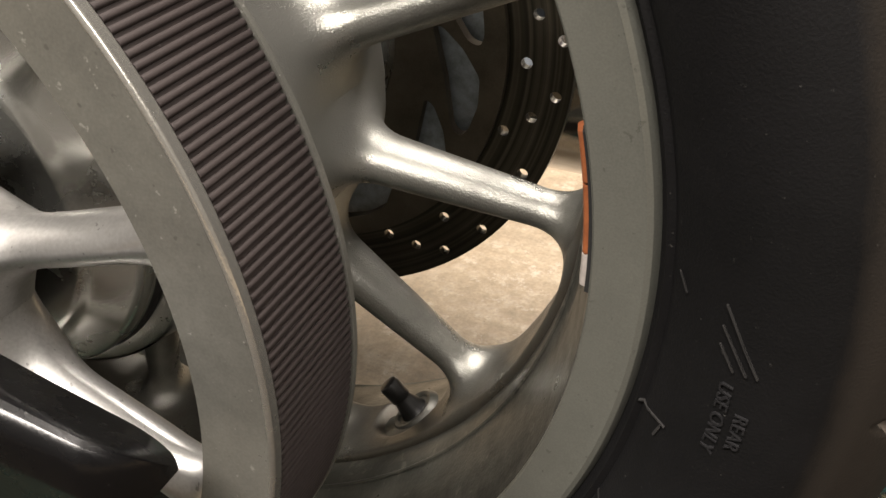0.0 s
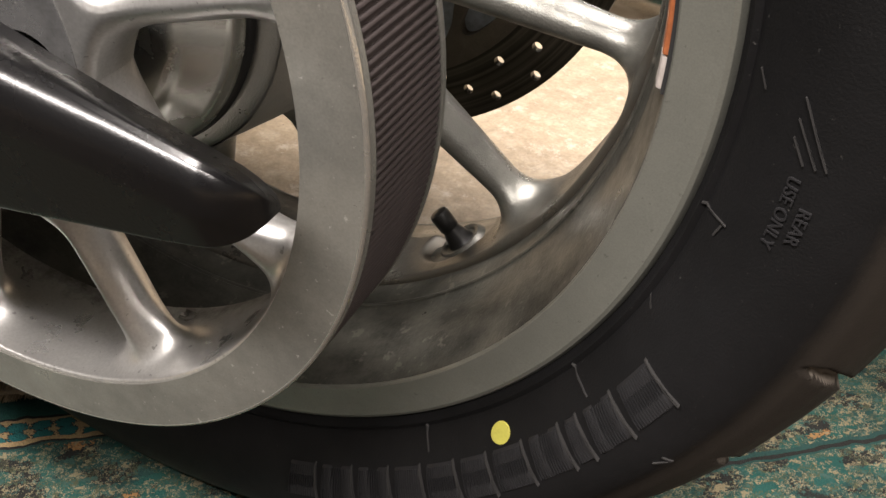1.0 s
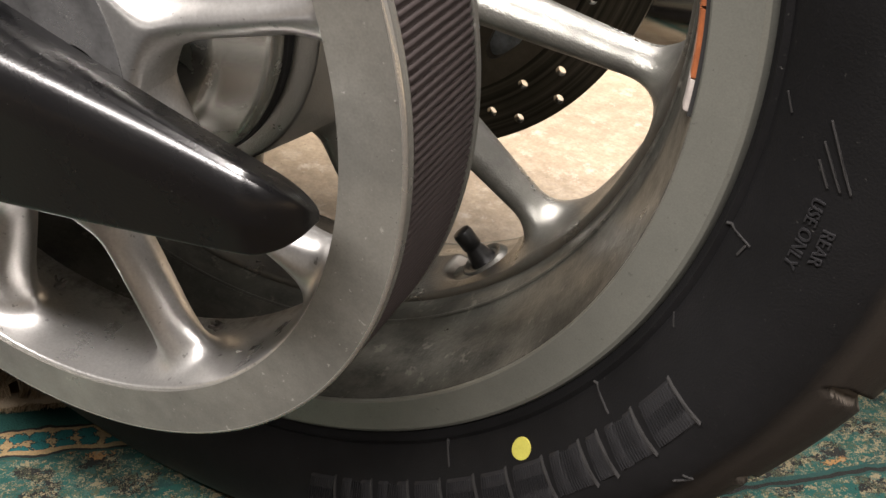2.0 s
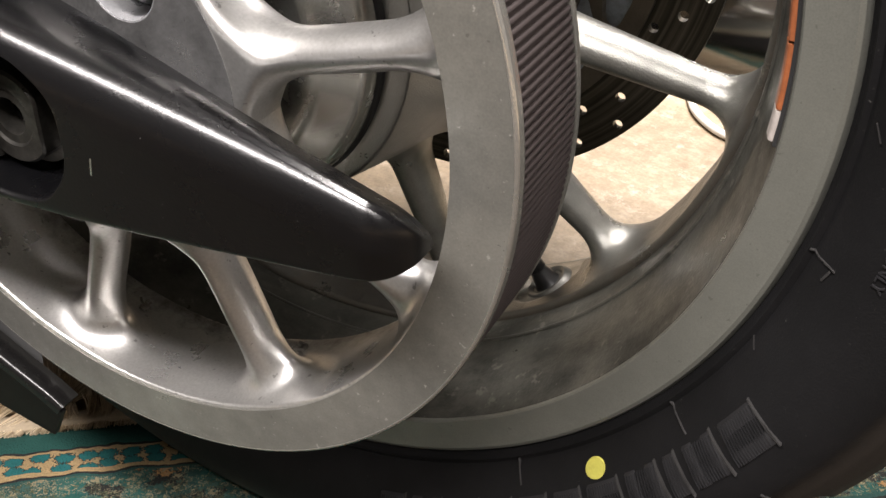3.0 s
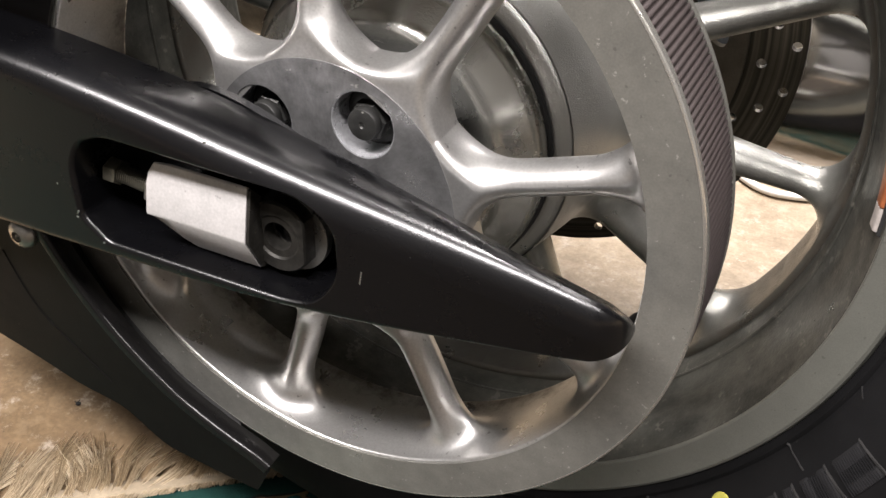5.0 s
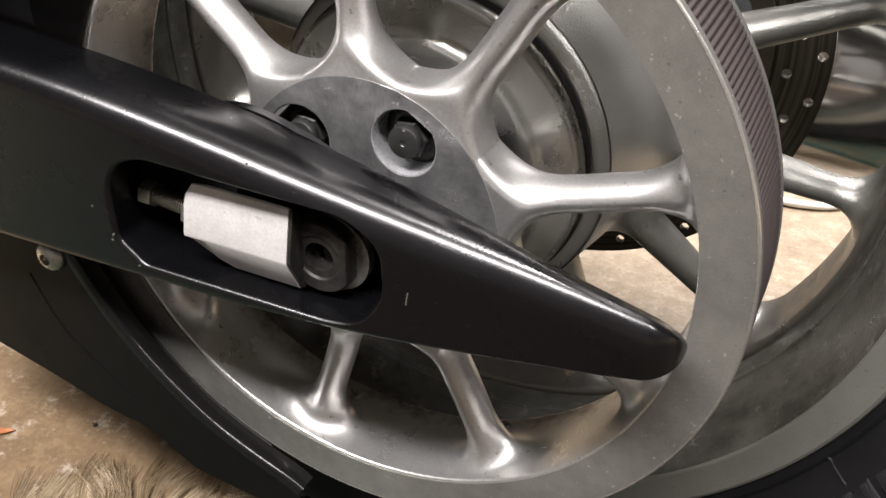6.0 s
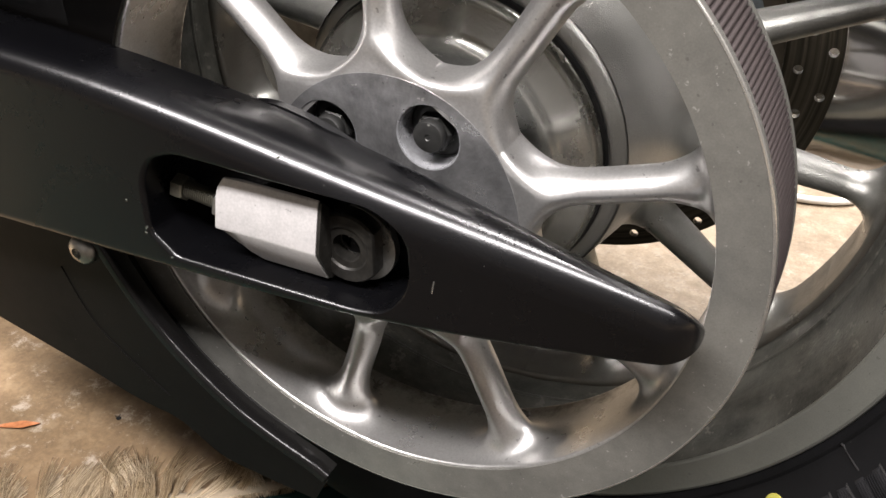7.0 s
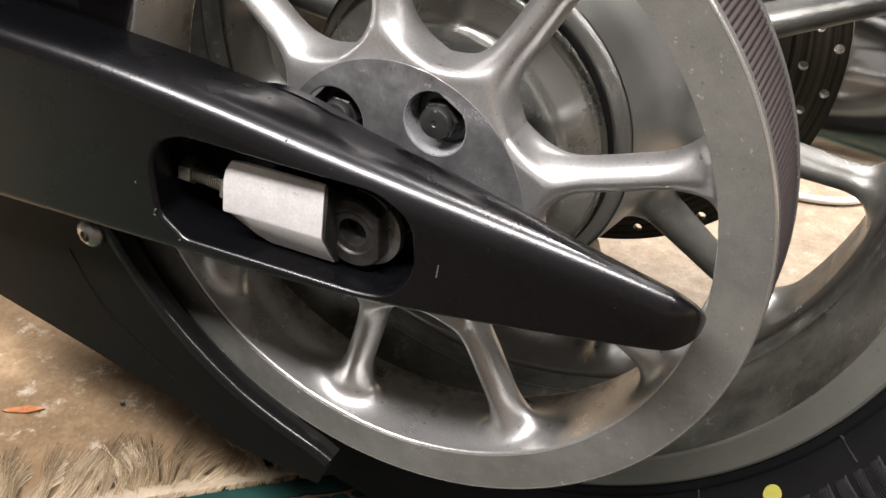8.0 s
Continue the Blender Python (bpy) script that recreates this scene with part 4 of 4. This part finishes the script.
def arm_section(x):
    zb, zt, yf, yb = (arm_at(x, c) for c in (1, 2, 3, 4))
    hgt, deep = zt - zb, yb - yf
    k = min(1.0, hgt / 0.075)
    up, tight = eased(RIDGE_UP, x), eased(SHARP, x, 0.02)
    y2, z2, z3 = yf + deep * eased(FLAT, x), zt - eased(DROP, x), zt - eased(BACK, x)
    yl = yf + eased(LEAN, x)
    p1 = Vector((yf, zt + up + 0.0006 * tight))
    low = fillet([(yl * 0.8 + yf * 0.2, zb + 0.2 * hgt), (yl, zb), (yb, zb), (yb, z3), (y2, z2), (p1.x + 0.05 * deep, p1.y)], [0, 0.006 * k, 0.005 * k, 0.004 * k, 0.0075 * k, 0], 10)[1:-1]
    leg = float(np.interp(x, [-0.3, -0.1, 0.0], [0.012, 0.014, 0.017])) * (1 - tight) + 0.0120 * tight
    reach = 0.020 * (1 - tight) + 0.0054 * tight
    p0 = Vector((yf, p1.y - min(leg, 0.5 * hgt)))
    p2 = p1.lerp(Vector((y2, z2)), min(0.62 + 0.28 * tight, reach / max(0.004, y2 - yf)))
    round_ = [p2 * (1 - u) ** 2 + p1 * 2 * u * (1 - u) + p0 * u * u for u in [i / 16 for i in range(17)]]
    return [Vector((x, p.x, p.y)) for p in low + round_]


CAP, NOSE = 0.1285, Vector((0.1412, -0.0125, 0.3045))  # the rounded end closes towards its nose
rings = [arm_section(-0.46 + 0.012 * i) for i in range(47)] + [arm_section(0.1010 + 0.0043 * i) for i in range(7)]
for i in range(1, 15):
    q = i / 15 * math.pi / 2
    x = CAP + (NOSE.x - CAP) * math.sin(q)
    rings.append([Vector((x, NOSE.y + (p.y - NOSE.y) * math.cos(q) ** 0.80, NOSE.z + (p.z - NOSE.z) * math.cos(q) ** 0.80)) for p in arm_section(x)])
body = loft(rings)
far = loft([[Vector((p.x, 0.332 - p.y, p.z)) for p in r] for r in rings])
part("far_leg", far, ARMPAINT, arm, "gloss black far leg of the arm", sharp=38)
lug = [(-0.0700, 0.3380), (-0.0630, 0.3508), (-0.0480, 0.3535), (-0.0330, 0.3512), (-0.0150, 0.3456), (0.0100, 0.3335)]
part("axle_lug", plate([[(p.x, p.y) for p in fillet(lug, [0.004, 0.008, 0.02, 0.02, 0.02, 0.004], 6)]], -0.0052, -0.0012), ARMPAINT, arm, "black lug welded behind the arm")
part("axle_shaft", rod((0, 0.004, AXLE_Z), (0, 0.345, AXLE_Z), 0.0125, n=24), STEEL, arm, "steel wheel axle")
SLOT = [(-0.0800, 0.3370), (-0.0680, 0.3420), (0.0200, 0.3385), (0.0335, 0.3290), (0.0345, 0.3070), (0.0240, 0.2925), (0.0100, 0.2905), (-0.0740, 0.2925), (-0.0850, 0.3020), (-0.0855, 0.3250)]
slot_line = fillet(SLOT, [0.006, 0.006, 0.01, 0.012, 0.012, 0.01, 0.006, 0.003, 0.003, 0.008], 6)


def slot_ring(out, depth):
    """The slot's outline grown by out, at a depth under the arm's front face."""
    ring, k = [], len(slot_line)
    for i, p in enumerate(slot_line):
        t = (slot_line[(i + 1) % k] - slot_line[i - 1]).normalized()
        q = p + Vector((-t.y, t.x)) * out
        ring.append(Vector((q.x, min(-0.0085, arm_at(q.x, 3) + depth), q.y)))
    return ring


ROUND = 0.0022
tool_rings = [slot_ring(0, 0.1), slot_ring(0, 0.006)]
for q in (0.0, 15, 30, 45, 60, 75, 88):
    tool_rings.append(slot_ring(ROUND * (1 - math.cos(radians(q))), ROUND * (1 - math.sin(radians(q)))))
tool_rings.append(slot_ring(ROUND * 1.3, -0.03))
arm_body = part("arm_body", cut(body, [loft(tool_rings)]), ARMPAINT, arm, "gloss black pressed-steel arm", sharp=38)
even = arm_body.modifiers.new("even_normals", "WEIGHTED_NORMAL")
even.keep_sharp = True
SB = [(0.3318, -0.0328), (0.3317, -0.0332), (0.3312, -0.0337), (0.3220, -0.0357), (0.3100, -0.0381), (0.3086, -0.0380), (0.2945, -0.0308), (0.2930, -0.0296), (0.2925, -0.0270), (0.2925, -0.0100), (0.3080, -0.0100)]


def block_ring(x, top_cut, low_cut):
    return [Vector((x, y, min(max(z, 0.2925 + low_cut), 0.3318 - top_cut))) for z, y in SB]


bm = loft([block_ring(-0.0555, 0.006, 0.0125), block_ring(-0.0520, 0.001, 0.0095), block_ring(-0.0445, 0.0, 0.0035), block_ring(-0.0385, 0.0, 0.0), block_ring(-0.0110, 0.0, 0.0), block_ring(-0.0075, 0.0002, 0.0002)])
adj = part("adjuster_block", bm, BLOCK, arm, "bare pale aluminium axle adjuster block", sharp=30)
part("end_shim", loft([[Vector((x, -0.0255 + (p.y + 0.0255) * 0.965, 0.3120 + (p.z - 0.3120) * 0.965)) for p in block_ring(x, 0.0002, 0.0002)] for x in (-0.0073, -0.0060)]), NUTMETAL, adj, "dark steel shim", sharp=30)


def flat_disc(cx, cz, r, flat, n=48):
    """A round outline with two upright flats."""
    return [(cx + max(-flat, min(flat, r * math.cos(2 * math.pi * i / n))), cz + r * math.sin(2 * math.pi * i / n)) for i in range(n)]


part("axle_washer", plate([ring_points(0.0022, 0.3083, 0.0172, 40)], -0.0215, -0.0175), STEEL, arm, "scuffed steel axle washer")
nut_solid = loft([[Vector((x, y, z)) for x, z in flat_disc(0.0010, 0.3095, r, f)] for r, f, y in ((0.0158, 0.0128, -0.0100), (0.0158, 0.0128, -0.0280), (0.0150, 0.0122, -0.0290), (0.0100, 0.0100, -0.0290), (0.0092, 0.0092, -0.0282))])
part("axle_nut", cut(nut_solid, [turned([(0.0064, -0.002), (0.0064, 0.0180), (0.0030, 0.0190)], (0.0010, -0.0300, 0.3095), (0, 1, 0), 24)]), NUTMETAL, arm, "blackened axle end with two flats and a deep socket", sharp=30)
# black plug set in the bore, painting the shade of a deep socket
part("socket_shade_plug", rod((0.0010, -0.0215, 0.3095), (0.0010, -0.0112, 0.3095), 0.0062, n=24), FOAM_SHADE_BLACK, arm, "black plug standing in for the socket's shade")
part("axle_stub", rod((0.0010, -0.0105, 0.3095), (0.0010, 0.004, 0.3095), 0.0095, n=24), STEEL, arm)


def hexnut(x0, x1, z0, z1, r, mat, label):
    a, b = Vector((x0, -0.0265, z0)), Vector((x1, -0.0265, z1))
    q = (b - a).to_track_quat("Z", "Y").to_matrix()
    rg = []
    for u, s in ((0.0, 0.9), (0.12, 1.0), (0.88, 1.0), (1.0, 0.9)):
        c = a.lerp(b, u)
        rg.append([c + q @ Vector((r * s * math.cos(k * math.pi / 3 + 0.35), r * s * math.sin(k * math.pi / 3 + 0.35), 0)) for k in range(6)])
    return part("hex_nut", loft(rg), mat, arm, label, sharp=20)


BRASS = worn("yellowed_zinc", (0.20, 0.19, 0.15), 0.4, 0.7, dark=0.3, patch=90.0)
hexnut(-0.0835, -0.0775, 0.3160, 0.3156, 0.0058, BRASS, "yellowed zinc lock nut")
hexnut(-0.0612, -0.0552, 0.3136, 0.3130, 0.0070, STEEL, "steel lock nut against the block")
bm = bmesh.new()
thread = []
for i in range(140):
    u = i / 139
    x = -0.0780 + 0.0175 * u
    rr = 0.0034 + 0.0005 * (1 if i % 8 < 4 else -1)
    thread.append([Vector((x, -0.0265 + rr * math.cos(2 * math.pi * k / 14), 0.3156 - 0.0018 * u + rr * math.sin(2 * math.pi * k / 14))) for k in range(14)])
part("adjuster_thread", loft(thread, bm), BRASS, arm, "threaded adjuster bolt", sharp=60)
part("scratch", box(-0.0003, 0.0003, -0.0004, 0.0, -0.003, 0.003), SCREW, arm, "bright paint chip").matrix_basis = pose(0.0445, -0.0385, 0.311, 0, 8, -4)

part("upper_plate", box(-0.46, -0.1530, -0.0035, 0.0005, 0.352, 0.455, 0.0012), GUARDPAINT, arm, "flat black upright plate behind the arm")
# black plate over the pulley's rim, ending at the rim's inner edge
arc = [(0.1392 * math.cos(math.radians(a)), AXLE_Z + 0.1392 * math.sin(math.radians(a))) for a in range(162, 137, -4)]
part("rim_cover_plate", plate([[(-0.1545, arc[0][1])] + arc + [(arc[-1][0], 0.4540), (-0.1545, 0.4540)]], -0.0030, -0.0010), GUARDPAINT, arm, "black plate over the pulley's rim")
# out of view; added to keep lamp light off the upper left rim
part("unseen_shade_sheet", box(-0.46, -0.0980, -0.0560, 0.0840, 0.4550, 0.4580, 0.0010), GUARDPAINT, arm, "unseen flat black sheet added to shade the rim and wheel")
for cx, cz, ln, tilt in ((-0.0868, 0.3035, 0.0020, 30), (-0.0875, 0.3010, 0.0012, -50), (-0.0760, 0.2915, 0.0016, 65), (-0.0950, 0.3150, 0.0010, 10), (-0.0180, 0.3520, 0.0010, 70)):
    part("paint_chip", box(-0.0003, 0.0003, -0.0003, 0.0003, -ln / 2, ln / 2), SCREW, arm, "bright paint chip").matrix_basis = pose(cx, arm_at(cx, 3) + 0.0002, cz, 0, tilt, 0)

# ---------------------------------------------------------------- lower belt guard
guard = thing("belt_guard", pose(0, 0, 0), "matt black curved lower belt guard under the swingarm", "belt guard")
FOLD = [(-0.150, 0.2720), (-0.1355, 0.2469), (-0.1231, 0.2290), (-0.1090, 0.2125), (-0.0918, 0.1972), (-0.0755, 0.1852), (-0.0543, 0.1747), (-0.0311, 0.1658), (-0.0225, 0.1608)]
LOW = [(-0.300, 0.2050), (-0.242, 0.1900), (-0.174, 0.1740), (-0.142, 0.1650), (-0.114, 0.1620), (-0.088, 0.1450), (-0.054, 0.1420), (-0.0310, 0.1405)]
inset = [Vector(p) + (Vector(p) - Vector((0, 0.312))).normalized() * 0.0030 for p in FOLD]
top = [(p.x, p.y) for p in fillet([(-0.32, 0.2800), (-0.158, 0.2800)] + [tuple(p) for p in inset], 0.01, 3, closed=False)]
outline = top + [(p.x, p.y) for p in fillet(list(reversed(LOW)) + [(-0.32, 0.209)], 0.008, 3, closed=False)]
part("guard_panel", plate([outline], -0.0190, -0.0165), GUARDPAINT, guard, "flat black side panel", sharp=30)
bm = bmesh.new()
fold = fillet(FOLD, 0.02, 6, closed=False)
rows = []
for i, p in enumerate(fold):
    t = (fold[min(i + 1, len(fold) - 1)] - fold[max(i - 1, 0)]).normalized()
    o = Vector((-t.y, t.x))
    o = -o if o.dot(Vector((0, 0.312)) - p) > 0 else o
    rows.append([bm.verts.new((p.x + o.x * d, y, p.y + o.y * d)) for d, y in ((0.0060, -0.0192), *[(0.0024 - 0.0024 * math.sin(q), -0.0170 - 0.0024 * math.cos(q)) for q in (0.0, 0.26, 0.52, 0.78, 1.04, 1.3, 1.57)], (0.0, -0.0096), (0.0006, -0.0090), (0.0016, -0.0092), (0.0020, -0.0150), (0.0052, -0.0172))])
for p, q in zip(rows, rows[1:]):
    for j in range(len(p)):
        bm.faces.new((p[j], p[(j + 1) % len(p)], q[(j + 1) % len(p)], q[j]))
bm.faces.new(rows[0])
bm.faces.new(rows[-1][::-1])
part("guard_lip", bm, LIPBLACK, guard, "rolled lip along the belt", sharp=45)
# black strip added behind the lip, so the gap there looks shaded
bm = bmesh.new()
gap_rows = []
for p in [q for q in fold if q.x < -0.040]:
    deep = -0.010 + 0.055 * max(0.0, min(1.0, (-0.040 - p.x) / 0.07)) ** 0.8
    o = (p - Vector((0, 0.312))).normalized()
    gap_rows.append([bm.verts.new((p.x + o.x * d, y, p.y + o.y * d)) for d, y in ((0.0140, -0.0160), (0.0140, deep), (0.0160, deep), (0.0160, -0.0160))])
for p, q in zip(gap_rows, gap_rows[1:]):
    for j in range(4):
        bm.faces.new((p[j], p[(j + 1) % 4], q[(j + 1) % 4], q[j]))
bm.faces.new(gap_rows[0])
bm.faces.new(gap_rows[-1][::-1])
part("guard_gap_shade", bm, FOAM_SHADE_BLACK, guard, "added black strip that paints the shaded gap under the belt", sharp=30)
seam = [(-0.176, 0.2410), (-0.168, 0.222), (-0.159, 0.2070), (-0.140, 0.1920), (-0.118, 0.1765)]
part("seam", tube([(p.x, -0.0189, p.y) for p in fillet(seam, 0.02, 5, closed=False)], 0.0006, 6), GUARDPAINT, guard)
sc = part("guard_screw", turned([(0.0078, 0.0), (0.0078, 0.0008), (0.0070, 0.0028), (0.0050, 0.0044), (0.0030, 0.0048), (0.0028, 0.0025), (0.0005, 0.0024)], (-0.1572, -0.0190, 0.2570), (0, -1, 0), 32), SCREW, guard, "stainless button-head screw", sharp=30)

# ---------------------------------------------------------------- muffler beyond the wheel
muf = thing("muffler", pose(0.25, 0.42, 0.262), "polished chrome muffler on the far side of the wheel", "muffler")
part("muffler_body", turned([(0.040, -0.38), (0.078, -0.30), (0.083, -0.27), (0.083, 0.20), (0.079, 0.215), (0.030, 0.22)], (0, 0, 0), (1, 0, 0), 96), CHROME, muf, "chrome cylinder")
part("inlet_pipe", rod((-0.95, 0, -0.034), (-0.340, 0, -0.024), 0.052, 0.052, 32), DARKMETAL, muf, "dark exhaust pipe")
part("hanger", box(-0.30, -0.27, -0.066, 0.0, -0.02, 0.085, 0.003), DARKMETAL, muf, "dark steel hanger bolted to the arm")

# ---------------------------------------------------------------- rug, fringe and floor litter
EDGE = math.atan2(0.083, 0.102)
rug_at = pose(-0.198, 0.025, 0, 0, 0, 0) @ Matrix.Rotation(EDGE, 4, "Z") @ Matrix.Rotation(math.pi, 4, "X")
rug = thing("rug", pose(0, 0, 0), "green and tan patterned woven rug with a cream fringe", "rug")
bm = bmesh.new()
NX, NY = 240, 150
grid = []
for i in range(NX + 1):
    row = []
    for j in range(NY + 1):
        x, y = -1.8 + 3.1 * i / NX, 1.75 * j / NY
        h = 0.006 + 0.0012 * noise.noise(Vector((x * 9, y * 9, 0)))
        if j == 0:
            h = 0.0005
        row.append(bm.verts.new((x, y, -h)))
    grid.append(row)
for i in range(NX):
    for j in range(NY):
        bm.faces.new((grid[i][j], grid[i + 1][j], grid[i + 1][j + 1], grid[i][j + 1]))
rb = part("rug_weave", bm, RUG, rug, "woven pile in green, teal and tan", sharp=80)
rb.matrix_basis = rug_at
rng = random.Random(5)
bm = bmesh.new()
for k in range(132):
    x0 = -0.36 + 0.0067 * k + rng.gauss(0, 0.0016)
    ln0 = 0.052 + 0.020 * rng.random()
    lean0 = 0.42 + 0.50 * noise.noise(Vector((x0 * 18, 0, 0))) + rng.gauss(0, 0.13)
    bend0, wave0 = -0.1 + 0.5 * noise.noise(Vector((x0 * 30, 5, 0))), 5 * noise.noise(Vector((x0 * 25, 9, 0)))
    for _ in range(42):
        dx = rng.gauss(0, 0.0019)
        ln = ln0 * (0.72 + 0.36 * rng.random())
        lean, bend = lean0 + rng.gauss(0, 0.04), bend0 + rng.gauss(0, 0.06)
        rise = 0.0008 + 0.0026 * rng.random()
        pts = []
        for i in range(7):
            u = i / 6
            px = x0 + dx * (1 - 0.35 * math.sin(math.pi * u)) + ln * u * math.sin(lean + bend * u) + 0.0030 * math.sin(u * 7 + wave0 + 40 * dx) * u
            py = 0.004 - ln * u * math.cos(lean + bend * u)
            pts.append(Vector((px, py, -(0.0012 + rise * (1 - u * u) * 1.2 + 0.0016 * math.sin(u * 3.1)))))
        w = 0.00017 + 0.00015 * rng.random()
        prev = None
        for i, p in enumerate(pts):
            d = (pts[min(i + 1, 6)] - pts[max(i - 1, 0)]).normalized()
            side = d.cross(Vector((0, 0, 1))).normalized() * w * (1 - 0.5 * i / 6)
            cur = [bm.verts.new(p - side), bm.verts.new(p + Vector((0, 0, -0.0006))), bm.verts.new(p + side)]
            if prev:
                bm.faces.new((prev[0], prev[1], cur[1], cur[0]))
                bm.faces.new((prev[1], prev[2], cur[2], cur[1]))
            prev = cur
fr = tagged(part("fringe", bm, FRINGE, rug, "tangled cream cotton fringe"), kind="stuff")
fr.matrix_basis = rug_at
bm = bmesh.new()
edge_rows = []
for i in range(661):
    x = -2.0 + 0.005 * i
    ragged = 0.0016 * noise.noise(Vector((x * 170, 3, 0))) + 0.0012 * noise.noise(Vector((x * 40, 7, 0)))
    edge_rows.append([bm.verts.new((x, y, -z)) for y, z in ((-0.0135 + 2 * ragged, 0.0006), (-0.0125 + 2 * ragged, 0.0040), (-0.006, 0.0060 + ragged), (0.0002 + ragged, 0.0064), (0.0016 + ragged, 0.0050))])
for p, q in zip(edge_rows, edge_rows[1:]):
    for j in range(4):
        bm.faces.new((p[j], p[j + 1], q[j + 1], q[j]))
sv = part("selvage", bm, SELVAGE, rug, "flat cream woven edge band", sharp=80)
sv.matrix_basis = rug_at
bm = bmesh.new()
pts = []
for i in range(9):
    u = i / 8
    pts.append((0.016 * (2 * u - 1), 0.0042 * math.sin(math.pi * u) ** 0.7 * (0.92 + 0.12 * math.sin(1.7 * i))))
top_ = [bm.verts.new((x, y, 0.0015 + 8 * y * y)) for x, y in pts]
mid_ = [bm.verts.new((x, 0, 0.0008 + 0.0005 * math.sin(9 * x * 60))) for x, y in pts]
low_ = [bm.verts.new((x, -y, 0.0018 + 10 * y * y)) for x, y in pts]
for a, b in ((top_, mid_), (mid_, low_)):
    for i in range(8):
        bm.faces.new((a[i], a[i + 1], b[i + 1], b[i]))
leaf = tagged(finish("dry_leaf", bm, LEAF), "small curled orange dry leaf on the floor", "leaf")
leaf.matrix_world = pose(-0.347, 0.047, 0.0005, 0, 0, 32)
hose = tagged(finish("hose", tube([(p.x, p.y, 0.005) for p in fillet([(0.02, 0.86), (0.06, 0.765), (0.085, 0.705), (0.125, 0.672), (0.180, 0.685), (0.25, 0.76), (0.36, 0.84)], 0.05, 6, closed=False)], 0.0042, 10), HOSE), "thin white hose lying on the floor", "hose")


def lint(name, seed, at, size, mat, label, category):
    """A small ragged clump of a few bent strands round a flattened lump."""
    r = random.Random(seed)
    bm = bmesh.new()
    made = bmesh.ops.create_icosphere(bm, subdivisions=2, radius=size * 0.4)
    for v in made["verts"]:
        v.co *= 0.7 + 0.6 * r.random()
        v.co.z *= 0.6
    for _ in range(3):
        p = Vector((0, 0, 0))
        d = Vector((r.gauss(0, 1), r.gauss(0, 1), abs(r.gauss(0, 0.7)))).normalized()
        pts = [p.copy()]
        for _ in range(4):
            d = (d + Vector((r.gauss(0, 0.35), r.gauss(0, 0.35), r.gauss(0, 0.25)))).normalized()
            p = p + d * size * 0.20
            pts.append(p.copy())
        tube(pts, size * 0.09, 6, bm)
    ob = tagged(finish(name, bm, mat, sharp=80), label, category)
    ob.matrix_world = pose(*at)
    return ob


LINT = worn("grey_lint", (0.17, 0.155, 0.135), 0.8, 0.0, dark=0.5, patch=300.0)
lint("lint_clump", 3, (0.060, 0.040, 0.1862), 0.0075, LINT, "small grey lint clump caught inside the pulley", "lint")
lint("lint_clump", 8, (-0.024, 0.036, 0.1762), 0.0060, LINT, "small grey lint clump caught inside the pulley", "lint")
lint("grit", 5, (-0.285, 0.087, 0.0012), 0.0042, FOAM_SHADE_BLACK, "tiny black speck of grit on the floor", "grit")
